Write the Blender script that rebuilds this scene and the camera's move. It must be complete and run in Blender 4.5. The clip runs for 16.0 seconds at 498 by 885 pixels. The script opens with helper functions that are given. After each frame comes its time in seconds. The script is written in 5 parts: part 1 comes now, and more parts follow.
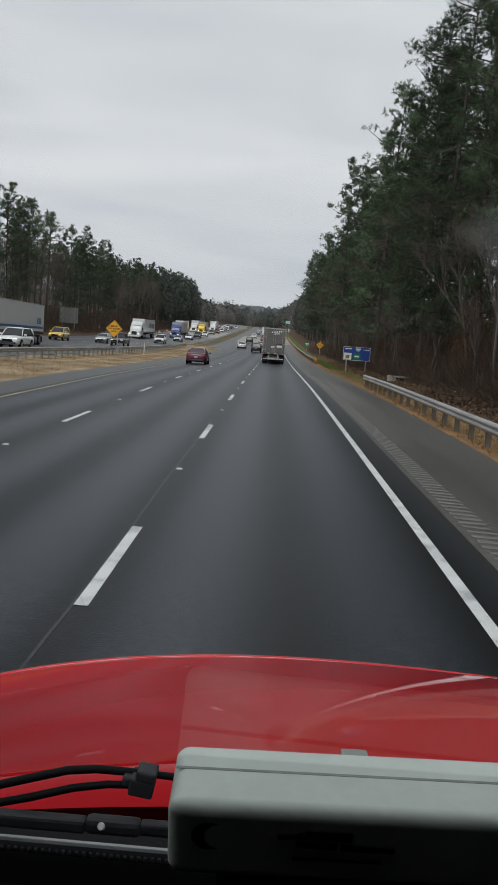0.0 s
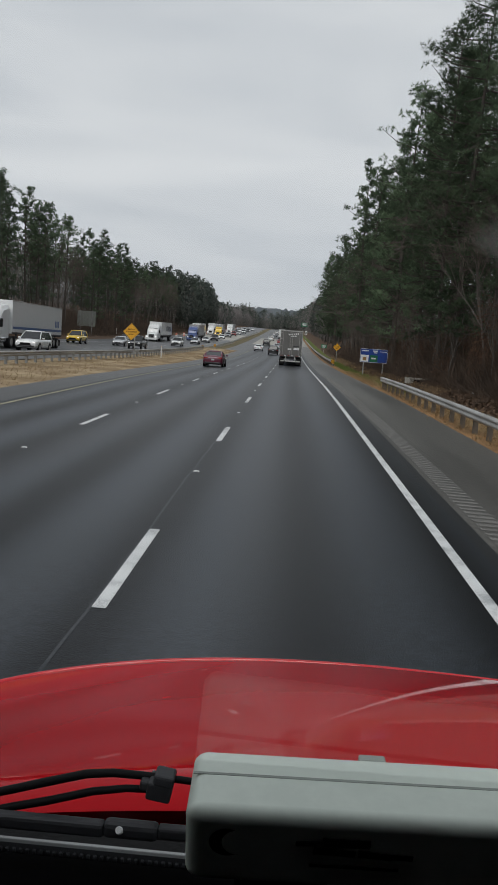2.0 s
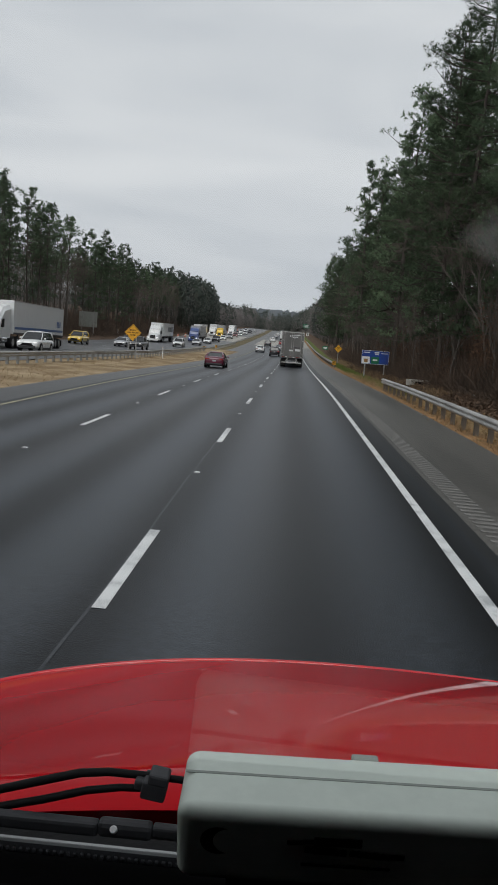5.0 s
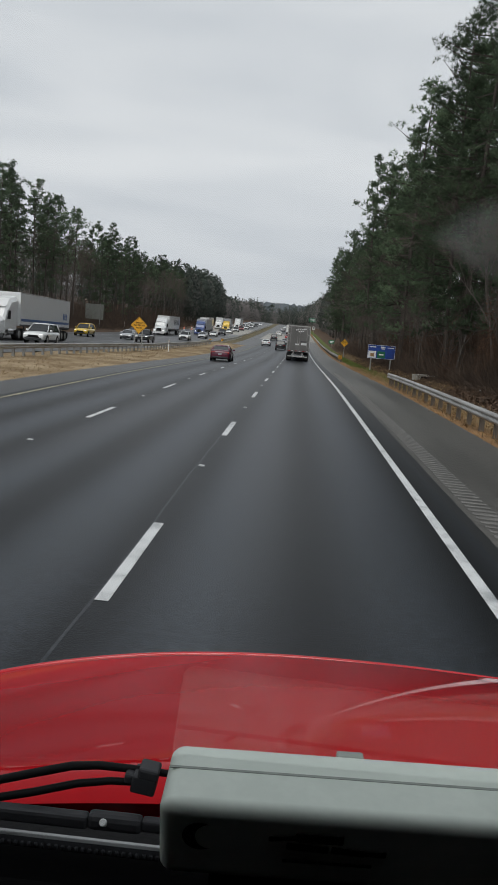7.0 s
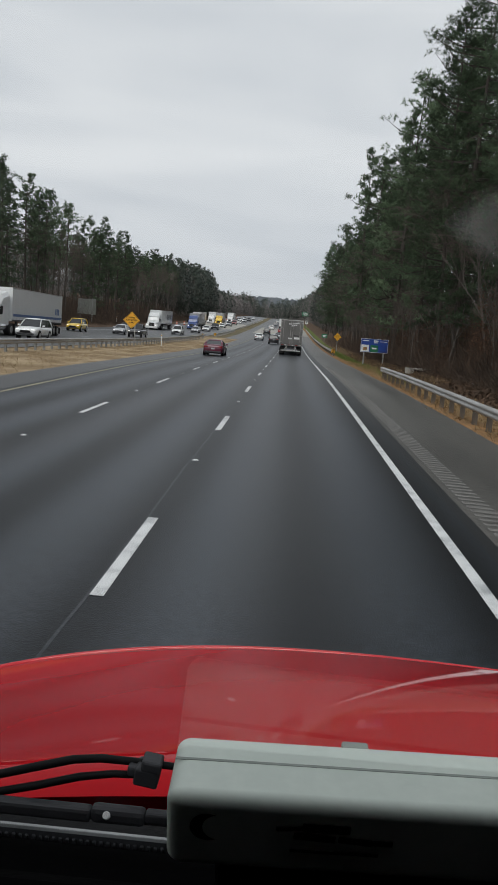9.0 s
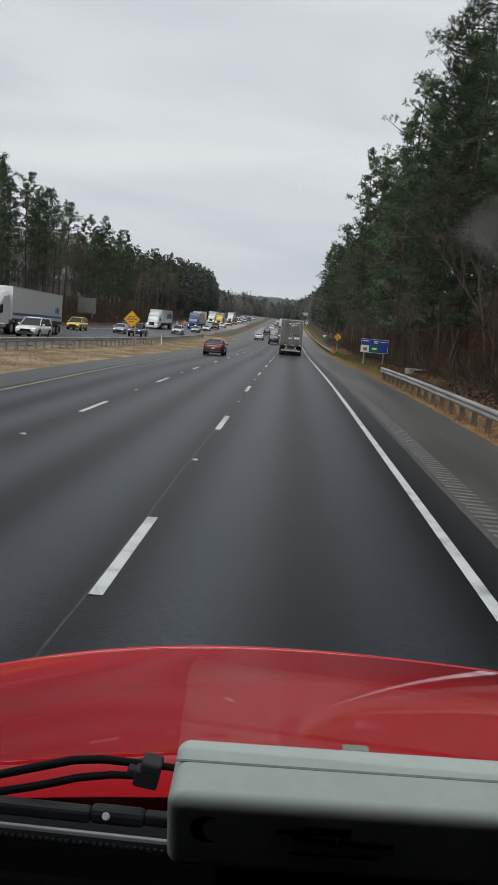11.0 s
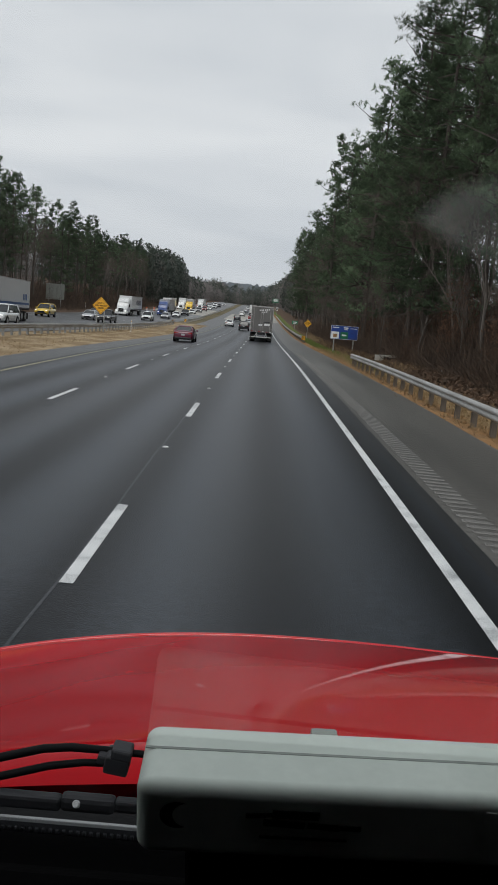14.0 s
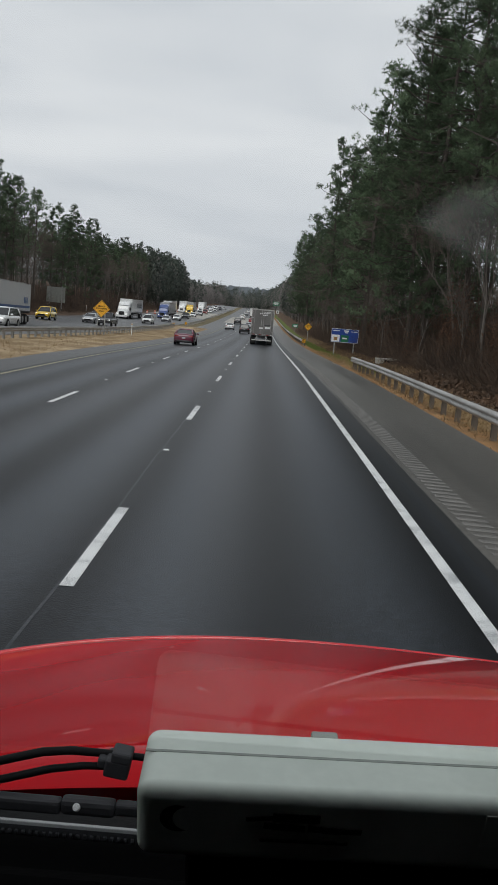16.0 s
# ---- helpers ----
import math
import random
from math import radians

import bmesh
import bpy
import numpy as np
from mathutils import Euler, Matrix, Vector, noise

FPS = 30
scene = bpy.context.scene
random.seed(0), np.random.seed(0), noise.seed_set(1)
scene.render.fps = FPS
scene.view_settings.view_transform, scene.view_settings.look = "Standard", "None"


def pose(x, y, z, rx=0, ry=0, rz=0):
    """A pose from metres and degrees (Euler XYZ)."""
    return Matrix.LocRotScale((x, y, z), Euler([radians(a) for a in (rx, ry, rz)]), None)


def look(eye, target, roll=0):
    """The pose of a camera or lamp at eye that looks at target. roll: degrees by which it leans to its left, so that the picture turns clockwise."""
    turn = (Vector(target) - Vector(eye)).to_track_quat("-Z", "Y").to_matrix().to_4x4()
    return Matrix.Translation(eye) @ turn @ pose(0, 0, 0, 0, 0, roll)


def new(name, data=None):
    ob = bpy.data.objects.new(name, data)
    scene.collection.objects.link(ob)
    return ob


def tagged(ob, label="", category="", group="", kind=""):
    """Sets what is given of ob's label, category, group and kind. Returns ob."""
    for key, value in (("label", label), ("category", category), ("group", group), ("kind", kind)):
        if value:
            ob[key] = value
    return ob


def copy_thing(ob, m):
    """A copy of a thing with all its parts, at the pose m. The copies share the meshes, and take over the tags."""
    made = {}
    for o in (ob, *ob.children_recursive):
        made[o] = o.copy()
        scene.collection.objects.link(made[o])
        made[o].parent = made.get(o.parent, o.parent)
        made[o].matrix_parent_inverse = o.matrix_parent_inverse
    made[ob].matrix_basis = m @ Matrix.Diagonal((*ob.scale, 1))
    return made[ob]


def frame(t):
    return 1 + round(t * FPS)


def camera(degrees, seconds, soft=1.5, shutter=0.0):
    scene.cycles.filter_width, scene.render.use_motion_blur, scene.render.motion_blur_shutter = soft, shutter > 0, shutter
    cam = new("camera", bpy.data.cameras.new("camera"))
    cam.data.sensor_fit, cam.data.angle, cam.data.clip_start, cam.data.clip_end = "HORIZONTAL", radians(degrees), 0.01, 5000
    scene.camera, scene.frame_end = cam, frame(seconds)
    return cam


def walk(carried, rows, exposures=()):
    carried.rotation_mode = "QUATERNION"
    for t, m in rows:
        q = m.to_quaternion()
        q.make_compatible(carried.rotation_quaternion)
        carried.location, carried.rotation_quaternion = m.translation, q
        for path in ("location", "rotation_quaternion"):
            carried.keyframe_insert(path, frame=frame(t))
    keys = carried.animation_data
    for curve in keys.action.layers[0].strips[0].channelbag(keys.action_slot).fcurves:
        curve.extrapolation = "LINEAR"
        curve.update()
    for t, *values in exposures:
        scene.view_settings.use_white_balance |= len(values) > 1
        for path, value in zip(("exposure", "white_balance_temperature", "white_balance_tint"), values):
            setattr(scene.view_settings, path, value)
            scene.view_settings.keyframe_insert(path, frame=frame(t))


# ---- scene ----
cam = camera(33.5, 16.0, soft=1.5)
# seconds, eye x, y, z in metres, yaw, pitch, roll in degrees: a phone held in the cab
ROWS = (
    (0.0, -0.0048, -0.0002, 2.4486, 1.184, -7.280, -4.317),
    (0.5, -0.0025, 0.0002, 2.4503, 1.209, -7.309, -4.297),
    (1.0, -0.0021, -0.0006, 2.4504, 1.687, -7.156, -4.061),
    (1.5, -0.0012, 0.0002, 2.4513, 2.468, -7.206, -4.076),
    (2.0, -0.0048, 0.0000, 2.4509, 2.381, -7.199, -4.058),
    (2.5, -0.0028, 0.0004, 2.4510, 2.069, -6.970, -4.076),
    (3.0, 0.0002, 0.0006, 2.4512, 1.973, -6.945, -4.068),
    (3.5, -0.0000, 0.0000, 2.4500, 1.830, -6.850, -4.100),
    (4.0, 0.0003, -0.0006, 2.4486, 1.916, -6.836, -4.073),
    (6.5, 0.0089, 0.0014, 2.4516, 3.120, -7.639, -4.635),
    (7.0, 0.0154, 0.0021, 2.4525, 2.803, -7.591, -4.671),
    (7.5, 0.0071, 0.0032, 2.4543, 1.695, -7.601, -4.531),
    (8.0, 0.0070, 0.0021, 2.4520, 1.842, -7.949, -4.434),
    (10.5, 0.0074, 0.0010, 2.4494, 2.682, -7.907, -4.670),
    (11.0, 0.0050, 0.0022, 2.4515, 2.281, -7.957, -4.718),
    (11.5, 0.0043, 0.0011, 2.4492, 2.144, -8.615, -4.786),
    (12.0, 0.0067, 0.0022, 2.4517, 2.148, -8.422, -4.793),
    (12.5, 0.0090, 0.0033, 2.4539, 1.824, -8.473, -4.828),
    (13.0, 0.0096, 0.0024, 2.4523, 1.998, -8.370, -4.579),
    (13.5, 0.0035, 0.0028, 2.4521, 0.914, -8.551, -4.661),
    (14.0, 0.0073, 0.0028, 2.4516, 0.166, -8.701, -4.758),
    (14.5, 0.0074, 0.0008, 2.4501, 0.415, -8.703, -4.637),
    (15.0, 0.0070, 0.0022, 2.4521, 0.287, -8.663, -4.723),
    (15.5, 0.0070, 0.0022, 2.4518, 0.356, -8.603, -4.687),
    (16.0, 0.0073, 0.0023, 2.4516, 0.218, -8.493, -4.769),
)
walk(cam, [(t, pose(x, y, z, 0, 0, yaw) @ pose(0, 0, 0, pitch) @ pose(0, 0, 0, 0, roll) @ pose(0, 0, 0, 90)) for t, x, y, z, yaw, pitch, roll in ROWS],
     ((0, 0.06), (2, 0.0), (4, 0.0), (7, 0.08), (11, 0.13), (16, 0.10)))

# ---------------------------------------------------------------- light
world = bpy.data.worlds.new("overcast")
scene.world = world
world.use_nodes = True
wn, wl = world.node_tree.nodes, world.node_tree.links
wn.clear()


def wnode(kind, **values):
    n = wn.new(kind)
    for k, v in values.items():
        n.inputs[k].default_value = v
    return n


sky = wnode("ShaderNodeTexSky")
sky.sky_type, sky.sun_disc = "NISHITA", False
sky.sun_elevation, sky.sun_rotation = radians(48), radians(200)
sky.air_density, sky.dust_density = 1.0, 4.0
grey = wnode("ShaderNodeHueSaturation", Saturation=0.12)
coord = wnode("ShaderNodeTexCoord")
stretch = wnode("ShaderNodeMapping", Scale=(1.2, 1.6, 6.0), Rotation=(0.0, 0.12, 0.0))
cloud = wnode("ShaderNodeTexNoise", Scale=1.5, Detail=5.0, Roughness=0.55, Distortion=0.4)
cloud_ramp = wnode("ShaderNodeValToRGB")
cloud_ramp.color_ramp.elements[0].position, cloud_ramp.color_ramp.elements[1].position = 0.36, 0.66
cloud_ramp.color_ramp.elements[0].color = (0.560, 0.595, 0.645, 1)
cloud_ramp.color_ramp.elements[1].color = (0.745, 0.765, 0.795, 1)
veil = wnode("ShaderNodeMix")
veil.data_type = "RGBA"
veil.inputs[0].default_value = 0.93
dim = wnode("ShaderNodeVectorMath")
dim.operation = "SCALE"
dim.inputs["Scale"].default_value = 0.10
back = wnode("ShaderNodeBackground", Strength=1.0)
out = wnode("ShaderNodeOutputWorld")
wl.new(sky.outputs[0], grey.inputs["Color"])
wl.new(grey.outputs[0], dim.inputs[0])
wl.new(coord.outputs["Generated"], stretch.inputs[0])
wl.new(stretch.outputs[0], cloud.inputs["Vector"])
wl.new(cloud.outputs[0], cloud_ramp.inputs[0])
wl.new(dim.outputs[0], veil.inputs[6])
wl.new(cloud_ramp.outputs[0], veil.inputs[7])
wl.new(veil.outputs[2], back.inputs["Color"])
wl.new(back.outputs[0], out.inputs[0])

sun = new("sun", bpy.data.lights.new("sun", "SUN"))
sun.data.energy, sun.data.angle, sun.data.color = 1.3, radians(40), (1.0, 0.98, 0.945)
sun.matrix_world = look((-30, -60, 90), (0, 40, 0))

# ---------------------------------------------------------------- materials


def material(name, colour, rough=0.6, metal=0.0, second=None, scale=3.0, stretch=(1, 1, 1), bump=0.0, fine=40.0, coat=0.0,
             spec=0.5, low=0.35, high=0.7, per_object=0.0, per_island=0.0, grain=0.35):
    """A principled surface: two colours mixed by a coarse and a fine noise, fine relief, and an uneven gloss."""
    m = bpy.data.materials.new(name)
    m.use_nodes = True
    n, l = m.node_tree.nodes, m.node_tree.links
    b = n["Principled BSDF"]
    b.inputs["Metallic"].default_value, b.inputs["Roughness"].default_value = metal, rough
    b.inputs["Coat Weight"].default_value, b.inputs["Coat Roughness"].default_value = coat, 0.03
    b.inputs["Specular IOR Level"].default_value = spec
    second = second or tuple(c * 0.72 for c in colour)
    co, mp = n.new("ShaderNodeTexCoord"), n.new("ShaderNodeMapping")
    mp.inputs["Scale"].default_value = stretch
    l.new(co.outputs["Object"], mp.inputs[0])
    big, small = n.new("ShaderNodeTexNoise"), n.new("ShaderNodeTexNoise")
    big.inputs["Scale"].default_value, big.inputs["Detail"].default_value = scale, 6
    small.inputs["Scale"].default_value, small.inputs["Detail"].default_value = fine, 3
    l.new(mp.outputs[0], big.inputs["Vector"])
    l.new(co.outputs["Object"], small.inputs["Vector"])
    add = n.new("ShaderNodeMath")
    add.operation, add.inputs[1].default_value = "MULTIPLY_ADD", grain
    l.new(small.outputs[0], add.inputs[0])
    l.new(big.outputs[0], add.inputs[2])
    ramp = n.new("ShaderNodeMapRange")
    ramp.inputs[1].default_value, ramp.inputs[2].default_value = low + grain / 2, high + grain / 2
    l.new(add.outputs[0], ramp.inputs[0])
    mix = n.new("ShaderNodeMix")
    mix.data_type = "RGBA"
    mix.inputs[6].default_value, mix.inputs[7].default_value = (*second, 1), (*colour, 1)
    l.new(ramp.outputs[0], mix.inputs[0])
    result = mix.outputs[2]
    if per_object or per_island:
        hsv = n.new("ShaderNodeHueSaturation")
        rnd = n.new("ShaderNodeObjectInfo").outputs["Random"] if per_object else n.new("ShaderNodeNewGeometry").outputs["Random Per Island"]
        rng = n.new("ShaderNodeMapRange")
        width = per_object or per_island
        rng.inputs[3].default_value, rng.inputs[4].default_value = 1 - width, 1 + width
        l.new(rnd, rng.inputs[0])
        l.new(rng.outputs[0], hsv.inputs["Value"])
        l.new(result, hsv.inputs["Color"])
        result = hsv.outputs[0]
    l.new(result, b.inputs["Base Color"])
    gl = n.new("ShaderNodeMapRange")
    gl.inputs[3].default_value, gl.inputs[4].default_value = max(0.02, rough * 0.85), min(1.0, rough * 1.12)
    l.new(big.outputs[0], gl.inputs[0])
    l.new(gl.outputs[0], b.inputs["Roughness"])
    if bump:
        bp = n.new("ShaderNodeBump")
        bp.inputs["Strength"].default_value, bp.inputs["Distance"].default_value = bump, 0.02
        l.new(small.outputs[0], bp.inputs["Height"])
        l.new(bp.outputs[0], b.inputs["Normal"])
    return m


def asphalt(name, colour, bands):
    """Worn asphalt: fine stones, long tyre streaks, and polished and oily bands along each lane."""
    m = material(name, colour, 0.44, second=tuple(c * 0.30 for c in colour), scale=0.6, stretch=(1, 0.06, 1), bump=0.22, fine=60.0, spec=0.23, grain=1.5, low=0.30, high=0.75)
    n, l = m.node_tree.nodes, m.node_tree.links
    b = n["Principled BSDF"]
    grit, coarse, level, tone = (n.new("ShaderNode" + k) for k in ("TexCoord", "TexNoise", "MapRange", "HueSaturation"))
    coarse.inputs["Scale"].default_value, coarse.inputs["Detail"].default_value, coarse.inputs["Roughness"].default_value = 9.0, 8, 0.8
    level.inputs[1].default_value, level.inputs[2].default_value = 0.36, 0.64
    level.inputs[3].default_value, level.inputs[4].default_value = 0.55, 1.45
    l.new(grit.outputs["Object"], coarse.inputs["Vector"])
    l.new(coarse.outputs[0], level.inputs[0])
    l.new(level.outputs[0], tone.inputs["Value"])
    l.new(b.inputs["Base Color"].links[0].from_socket, tone.inputs["Color"])
    l.new(tone.outputs[0], b.inputs["Base Color"])
    if bands:
        source = b.inputs["Base Color"].links[0].from_socket
        co, sep = n.new("ShaderNodeTexCoord"), n.new("ShaderNodeSeparateXYZ")
        l.new(co.outputs["Object"], sep.inputs[0])
        ph = n.new("ShaderNodeMath")
        ph.operation, ph.inputs[1].default_value, ph.inputs[2].default_value = "MULTIPLY_ADD", 2 * math.pi / 1.83, -0.31 * 2 * math.pi / 1.83
        l.new(sep.outputs[0], ph.inputs[0])
        cs = n.new("ShaderNodeMath")
        cs.operation = "COSINE"
        l.new(ph.outputs[0], cs.inputs[0])
        wob = n.new("ShaderNodeTexNoise")
        wob.inputs["Scale"].default_value = 0.7
        mp = n.new("ShaderNodeMapping")
        mp.inputs["Scale"].default_value = (1, 0.03, 1)
        l.new(co.outputs["Object"], mp.inputs[0])
        l.new(mp.outputs[0], wob.inputs["Vector"])
        add = n.new("ShaderNodeMath")
        l.new(cs.outputs[0], add.inputs[0])
        l.new(wob.outputs[0], add.inputs[1])
        val = n.new("ShaderNodeMapRange")
        val.inputs[1].default_value, val.inputs[2].default_value = -0.5, 1.5
        val.inputs[3].default_value, val.inputs[4].default_value = 1.62, 0.34
        l.new(add.outputs[0], val.inputs[0])
        hsv = n.new("ShaderNodeHueSaturation")
        l.new(source, hsv.inputs["Color"])
        l.new(val.outputs[0], hsv.inputs["Value"])
        l.new(hsv.outputs[0], b.inputs["Base Color"])
        gloss = n.new("ShaderNodeMath")
        gloss.operation, gloss.inputs[1].default_value, gloss.inputs[2].default_value = "MULTIPLY_ADD", 0.09, 0.145
        l.new(val.outputs[0], gloss.inputs[0])
        l.new(gloss.outputs[0], b.inputs["Specular IOR Level"])
    return m


M = {
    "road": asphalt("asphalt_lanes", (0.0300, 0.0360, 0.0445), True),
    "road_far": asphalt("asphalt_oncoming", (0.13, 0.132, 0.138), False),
    "shoulder": asphalt("asphalt_shoulder", (0.158, 0.152, 0.140), False),
    "seam": asphalt("asphalt_seam", (0.026, 0.027, 0.029), False),
    "left_shoulder": asphalt("asphalt_left_shoulder", (0.105, 0.107, 0.108), False),
    "concrete": material("pale_concrete", (0.42, 0.40, 0.36), 0.8, scale=0.5, bump=0.3),
    "line": material("road_paint_white", (0.70, 0.71, 0.71), 0.6, second=(0.26, 0.27, 0.28), scale=3, fine=65, bump=0.5, low=0.26, high=0.50, grain=1.0),
    "yellow_line": material("road_paint_yellow", (0.50, 0.46, 0.27), 0.6, second=(0.30, 0.28, 0.19), scale=2, fine=25, bump=0.3),
    "rumble": material("rumble_bar", (0.175, 0.170, 0.160), 0.8, scale=3, bump=0.5),
    "joint": material("lane_joint", (0.060, 0.064, 0.069), 0.44, second=(0.024, 0.028, 0.033), scale=5, fine=30, low=0.48, high=0.66, grain=1.2, spec=0.22),
    "grass_dry": material("dry_grass", (0.36, 0.26, 0.14), 0.95, second=(0.20, 0.135, 0.075), scale=0.35, bump=0.8, fine=18, spec=0.1),
    "sand": material("sandy_bank", (0.43, 0.335, 0.215), 0.95, second=(0.215, 0.150, 0.085), scale=0.42, stretch=(1.4, 0.6, 1), bump=0.9, fine=7, spec=0.1, low=0.38, high=0.66, grain=0.7),
    "median_far": material("olive_straw_grass", (0.20, 0.165, 0.10), 0.95, second=(0.125, 0.108, 0.065), scale=0.3, bump=0.6, fine=8, spec=0.1),
    "grass": material("green_grass", (0.105, 0.150, 0.036), 0.95, second=(0.155, 0.145, 0.058), scale=0.45, low=0.25, high=0.62, bump=0.9, fine=20, spec=0.1),
    "clay": material("orange_clay", (0.40, 0.22, 0.095), 0.95, second=(0.21, 0.13, 0.07), scale=0.7, bump=0.7, fine=16, spec=0.1),
    "litter": material("leaf_litter", (0.165, 0.105, 0.070), 0.95, second=(0.075, 0.055, 0.042), scale=0.8, bump=1.0, fine=9, spec=0.1),
    "bark": material("pine_bark", (0.098, 0.084, 0.073), 0.9, second=(0.050, 0.043, 0.038), scale=2, stretch=(1, 1, 0.2), bump=0.8, fine=9, spec=0.2),
    "bark_grey": material("grey_bark", (0.16, 0.145, 0.13), 0.9, second=(0.09, 0.08, 0.07), scale=2, stretch=(1, 1, 0.3), bump=0.6, fine=9, spec=0.2),
    "needles": material("pine_needles", (0.128, 0.174, 0.102), 0.8, second=(0.076, 0.112, 0.068), scale=0.5, spec=0.08, fine=4, per_object=0.38),
    # greyer than the near needles: distance haze is put into the colour
    "needles_hazed": material("hazed_evergreen", (0.122, 0.142, 0.118), 0.85, second=(0.095, 0.114, 0.100), scale=0.05, spec=0.0, fine=0.6, per_island=0.14),
    "twigs": material("bare_twigs", (0.150, 0.125, 0.108), 0.9, second=(0.095, 0.080, 0.070), scale=0.3, spec=0.1, fine=2, per_object=0.2),
    # far paler than the near twigs, with the haze of distance painted in
    "twigs_hazed": material("distant_bare_woods", (0.330, 0.305, 0.290), 0.9, second=(0.250, 0.231, 0.222), scale=0.05, spec=0.0, fine=0.6, per_island=0.14),
    "brush": material("brown_brush", (0.115, 0.082, 0.062), 0.95, second=(0.055, 0.043, 0.035), scale=0.4, spec=0.1, fine=3, per_island=0.35),
    "brown_leaves": material("clinging_brown_leaves", (0.150, 0.088, 0.058), 0.9, second=(0.085, 0.056, 0.042), scale=0.4, spec=0.1, fine=3, per_island=0.35),
    "steel": material("galvanised_steel", (0.50, 0.50, 0.49), 0.55, 0.35, second=(0.29, 0.28, 0.265), scale=1.2, stretch=(1, 0.3, 3), fine=20, bump=0.1),
    "post_wood": material("weathered_post", (0.15, 0.125, 0.10), 0.9, second=(0.08, 0.068, 0.058), scale=3, stretch=(1, 1, 0.3), bump=0.5),
    "post_steel": material("dull_steel_post", (0.33, 0.33, 0.32), 0.6, 0.4, scale=2),
    "sign_blue": material("sign_blue", (0.016, 0.060, 0.30), 0.4, second=(0.012, 0.045, 0.24), scale=1),
    "sign_white": material("sign_white", (0.75, 0.76, 0.76), 0.4, second=(0.62, 0.63, 0.63)),
    "sign_green": material("sign_green", (0.012, 0.16, 0.075), 0.4),
    "sign_yellow": material("sign_yellow", (0.78, 0.40, 0.02), 0.4, second=(0.70, 0.34, 0.02)),
    "sign_back": material("sign_back_metal", (0.26, 0.27, 0.25), 0.5, 0.3, second=(0.19, 0.20, 0.18)),
    "black": material("black_plastic", (0.006, 0.006, 0.0065), 0.6, fine=80, bump=0.1, spec=0.15),
    "dash": material("dull_black_dashboard", (0.0028, 0.0028, 0.0030), 0.9, fine=80, bump=0.1, spec=0.02),
    "lining": material("dark_grey_cab_lining", (0.050, 0.050, 0.051), 0.9, fine=60, bump=0.1, spec=0.05),
    "trim": material("grey_black_trim", (0.026, 0.027, 0.031), 0.55, fine=60, bump=0.1),
    "rubber": material("tyre_rubber", (0.018, 0.018, 0.018), 0.85, scale=4),
    "rim": material("wheel_metal", (0.42, 0.43, 0.44), 0.35, 0.8),
    "chrome": material("bright_metal", (0.62, 0.63, 0.64), 0.2, 0.95),
    "tail": material("tail_light_red", (0.30, 0.012, 0.012), 0.25),
    "orange": material("barrel_orange", (0.70, 0.115, 0.02), 0.5),
    "aluminium": material("dirty_aluminium", (0.17, 0.163, 0.16), 0.5, 0.35, second=(0.12, 0.117, 0.113), scale=0.9, stretch=(1, 1, 0.25), fine=8),
    "device": material("pale_device_plastic", (0.74, 0.81, 0.73), 0.5, second=(0.66, 0.73, 0.655), scale=14, fine=120),
    "device_seam": material("device_seam", (0.36, 0.40, 0.355), 0.6),
    "silver": material("silver_strip", (0.42, 0.43, 0.43), 0.45, 0.5, scale=8),
}


def thin_leaf(m, share):
    """Lets part of the light through a leaf or needle."""
    n, l = m.node_tree.nodes, m.node_tree.links
    b, o = n["Principled BSDF"], n["Material Output"]
    tl, mx = n.new("ShaderNodeBsdfTranslucent"), n.new("ShaderNodeMixShader")
    mx.inputs[0].default_value = share
    l.new(b.inputs["Base Color"].links[0].from_socket, tl.inputs["Color"])
    l.new(b.outputs[0], mx.inputs[1])
    l.new(tl.outputs[0], mx.inputs[2])
    l.new(mx.outputs[0], o.inputs["Surface"])


for leaf in ("needles", "needles_hazed", "twigs_hazed", "brown_leaves"):
    thin_leaf(M[leaf], 0.35)


def paint(name, colour, metal=0.0):
    return material(name, colour, 0.32, metal, second=tuple(c * 0.9 for c in colour), scale=1.5, fine=3, coat=0.8)


P = {
    "maroon": paint("paint_maroon", (0.105, 0.006, 0.028)), "white": paint("paint_white", (0.74, 0.75, 0.75)),
    "silver": paint("paint_silver", (0.40, 0.41, 0.43), 0.3), "dark": paint("paint_charcoal", (0.030, 0.032, 0.036)),
    "black": paint("paint_black", (0.012, 0.012, 0.014)), "slate": paint("paint_slate_blue", (0.085, 0.10, 0.125)),
    "yellow": paint("paint_yellow", (0.72, 0.47, 0.02)), "blue": paint("paint_blue", (0.035, 0.075, 0.24)),
    "green": paint("paint_dark_green", (0.025, 0.045, 0.035)), "red": paint("paint_red_car", (0.28, 0.02, 0.02)),
    "tan": paint("paint_tan", (0.34, 0.30, 0.25)),
}
hood_paint = material("glossy_red_paint", (0.55, 0.006, 0.013), 0.03, second=(0.49, 0.0055, 0.0115), scale=2.0, fine=12)
hood_paint.node_tree.nodes["Principled BSDF"].inputs["IOR"].default_value = 1.18


def glass_dark(name):
    m = material(name, (0.014, 0.016, 0.018), 0.04, spec=0.7, scale=1)
    return m


M["window"] = glass_dark("vehicle_glass")


def lamp_glass(name, strength):
    m = material(name, (0.75, 0.76, 0.78), 0.15)
    b = m.node_tree.nodes["Principled BSDF"]
    b.inputs["Emission Color"].default_value, b.inputs["Emission Strength"].default_value = (1.0, 0.97, 0.92, 1), strength
    return m


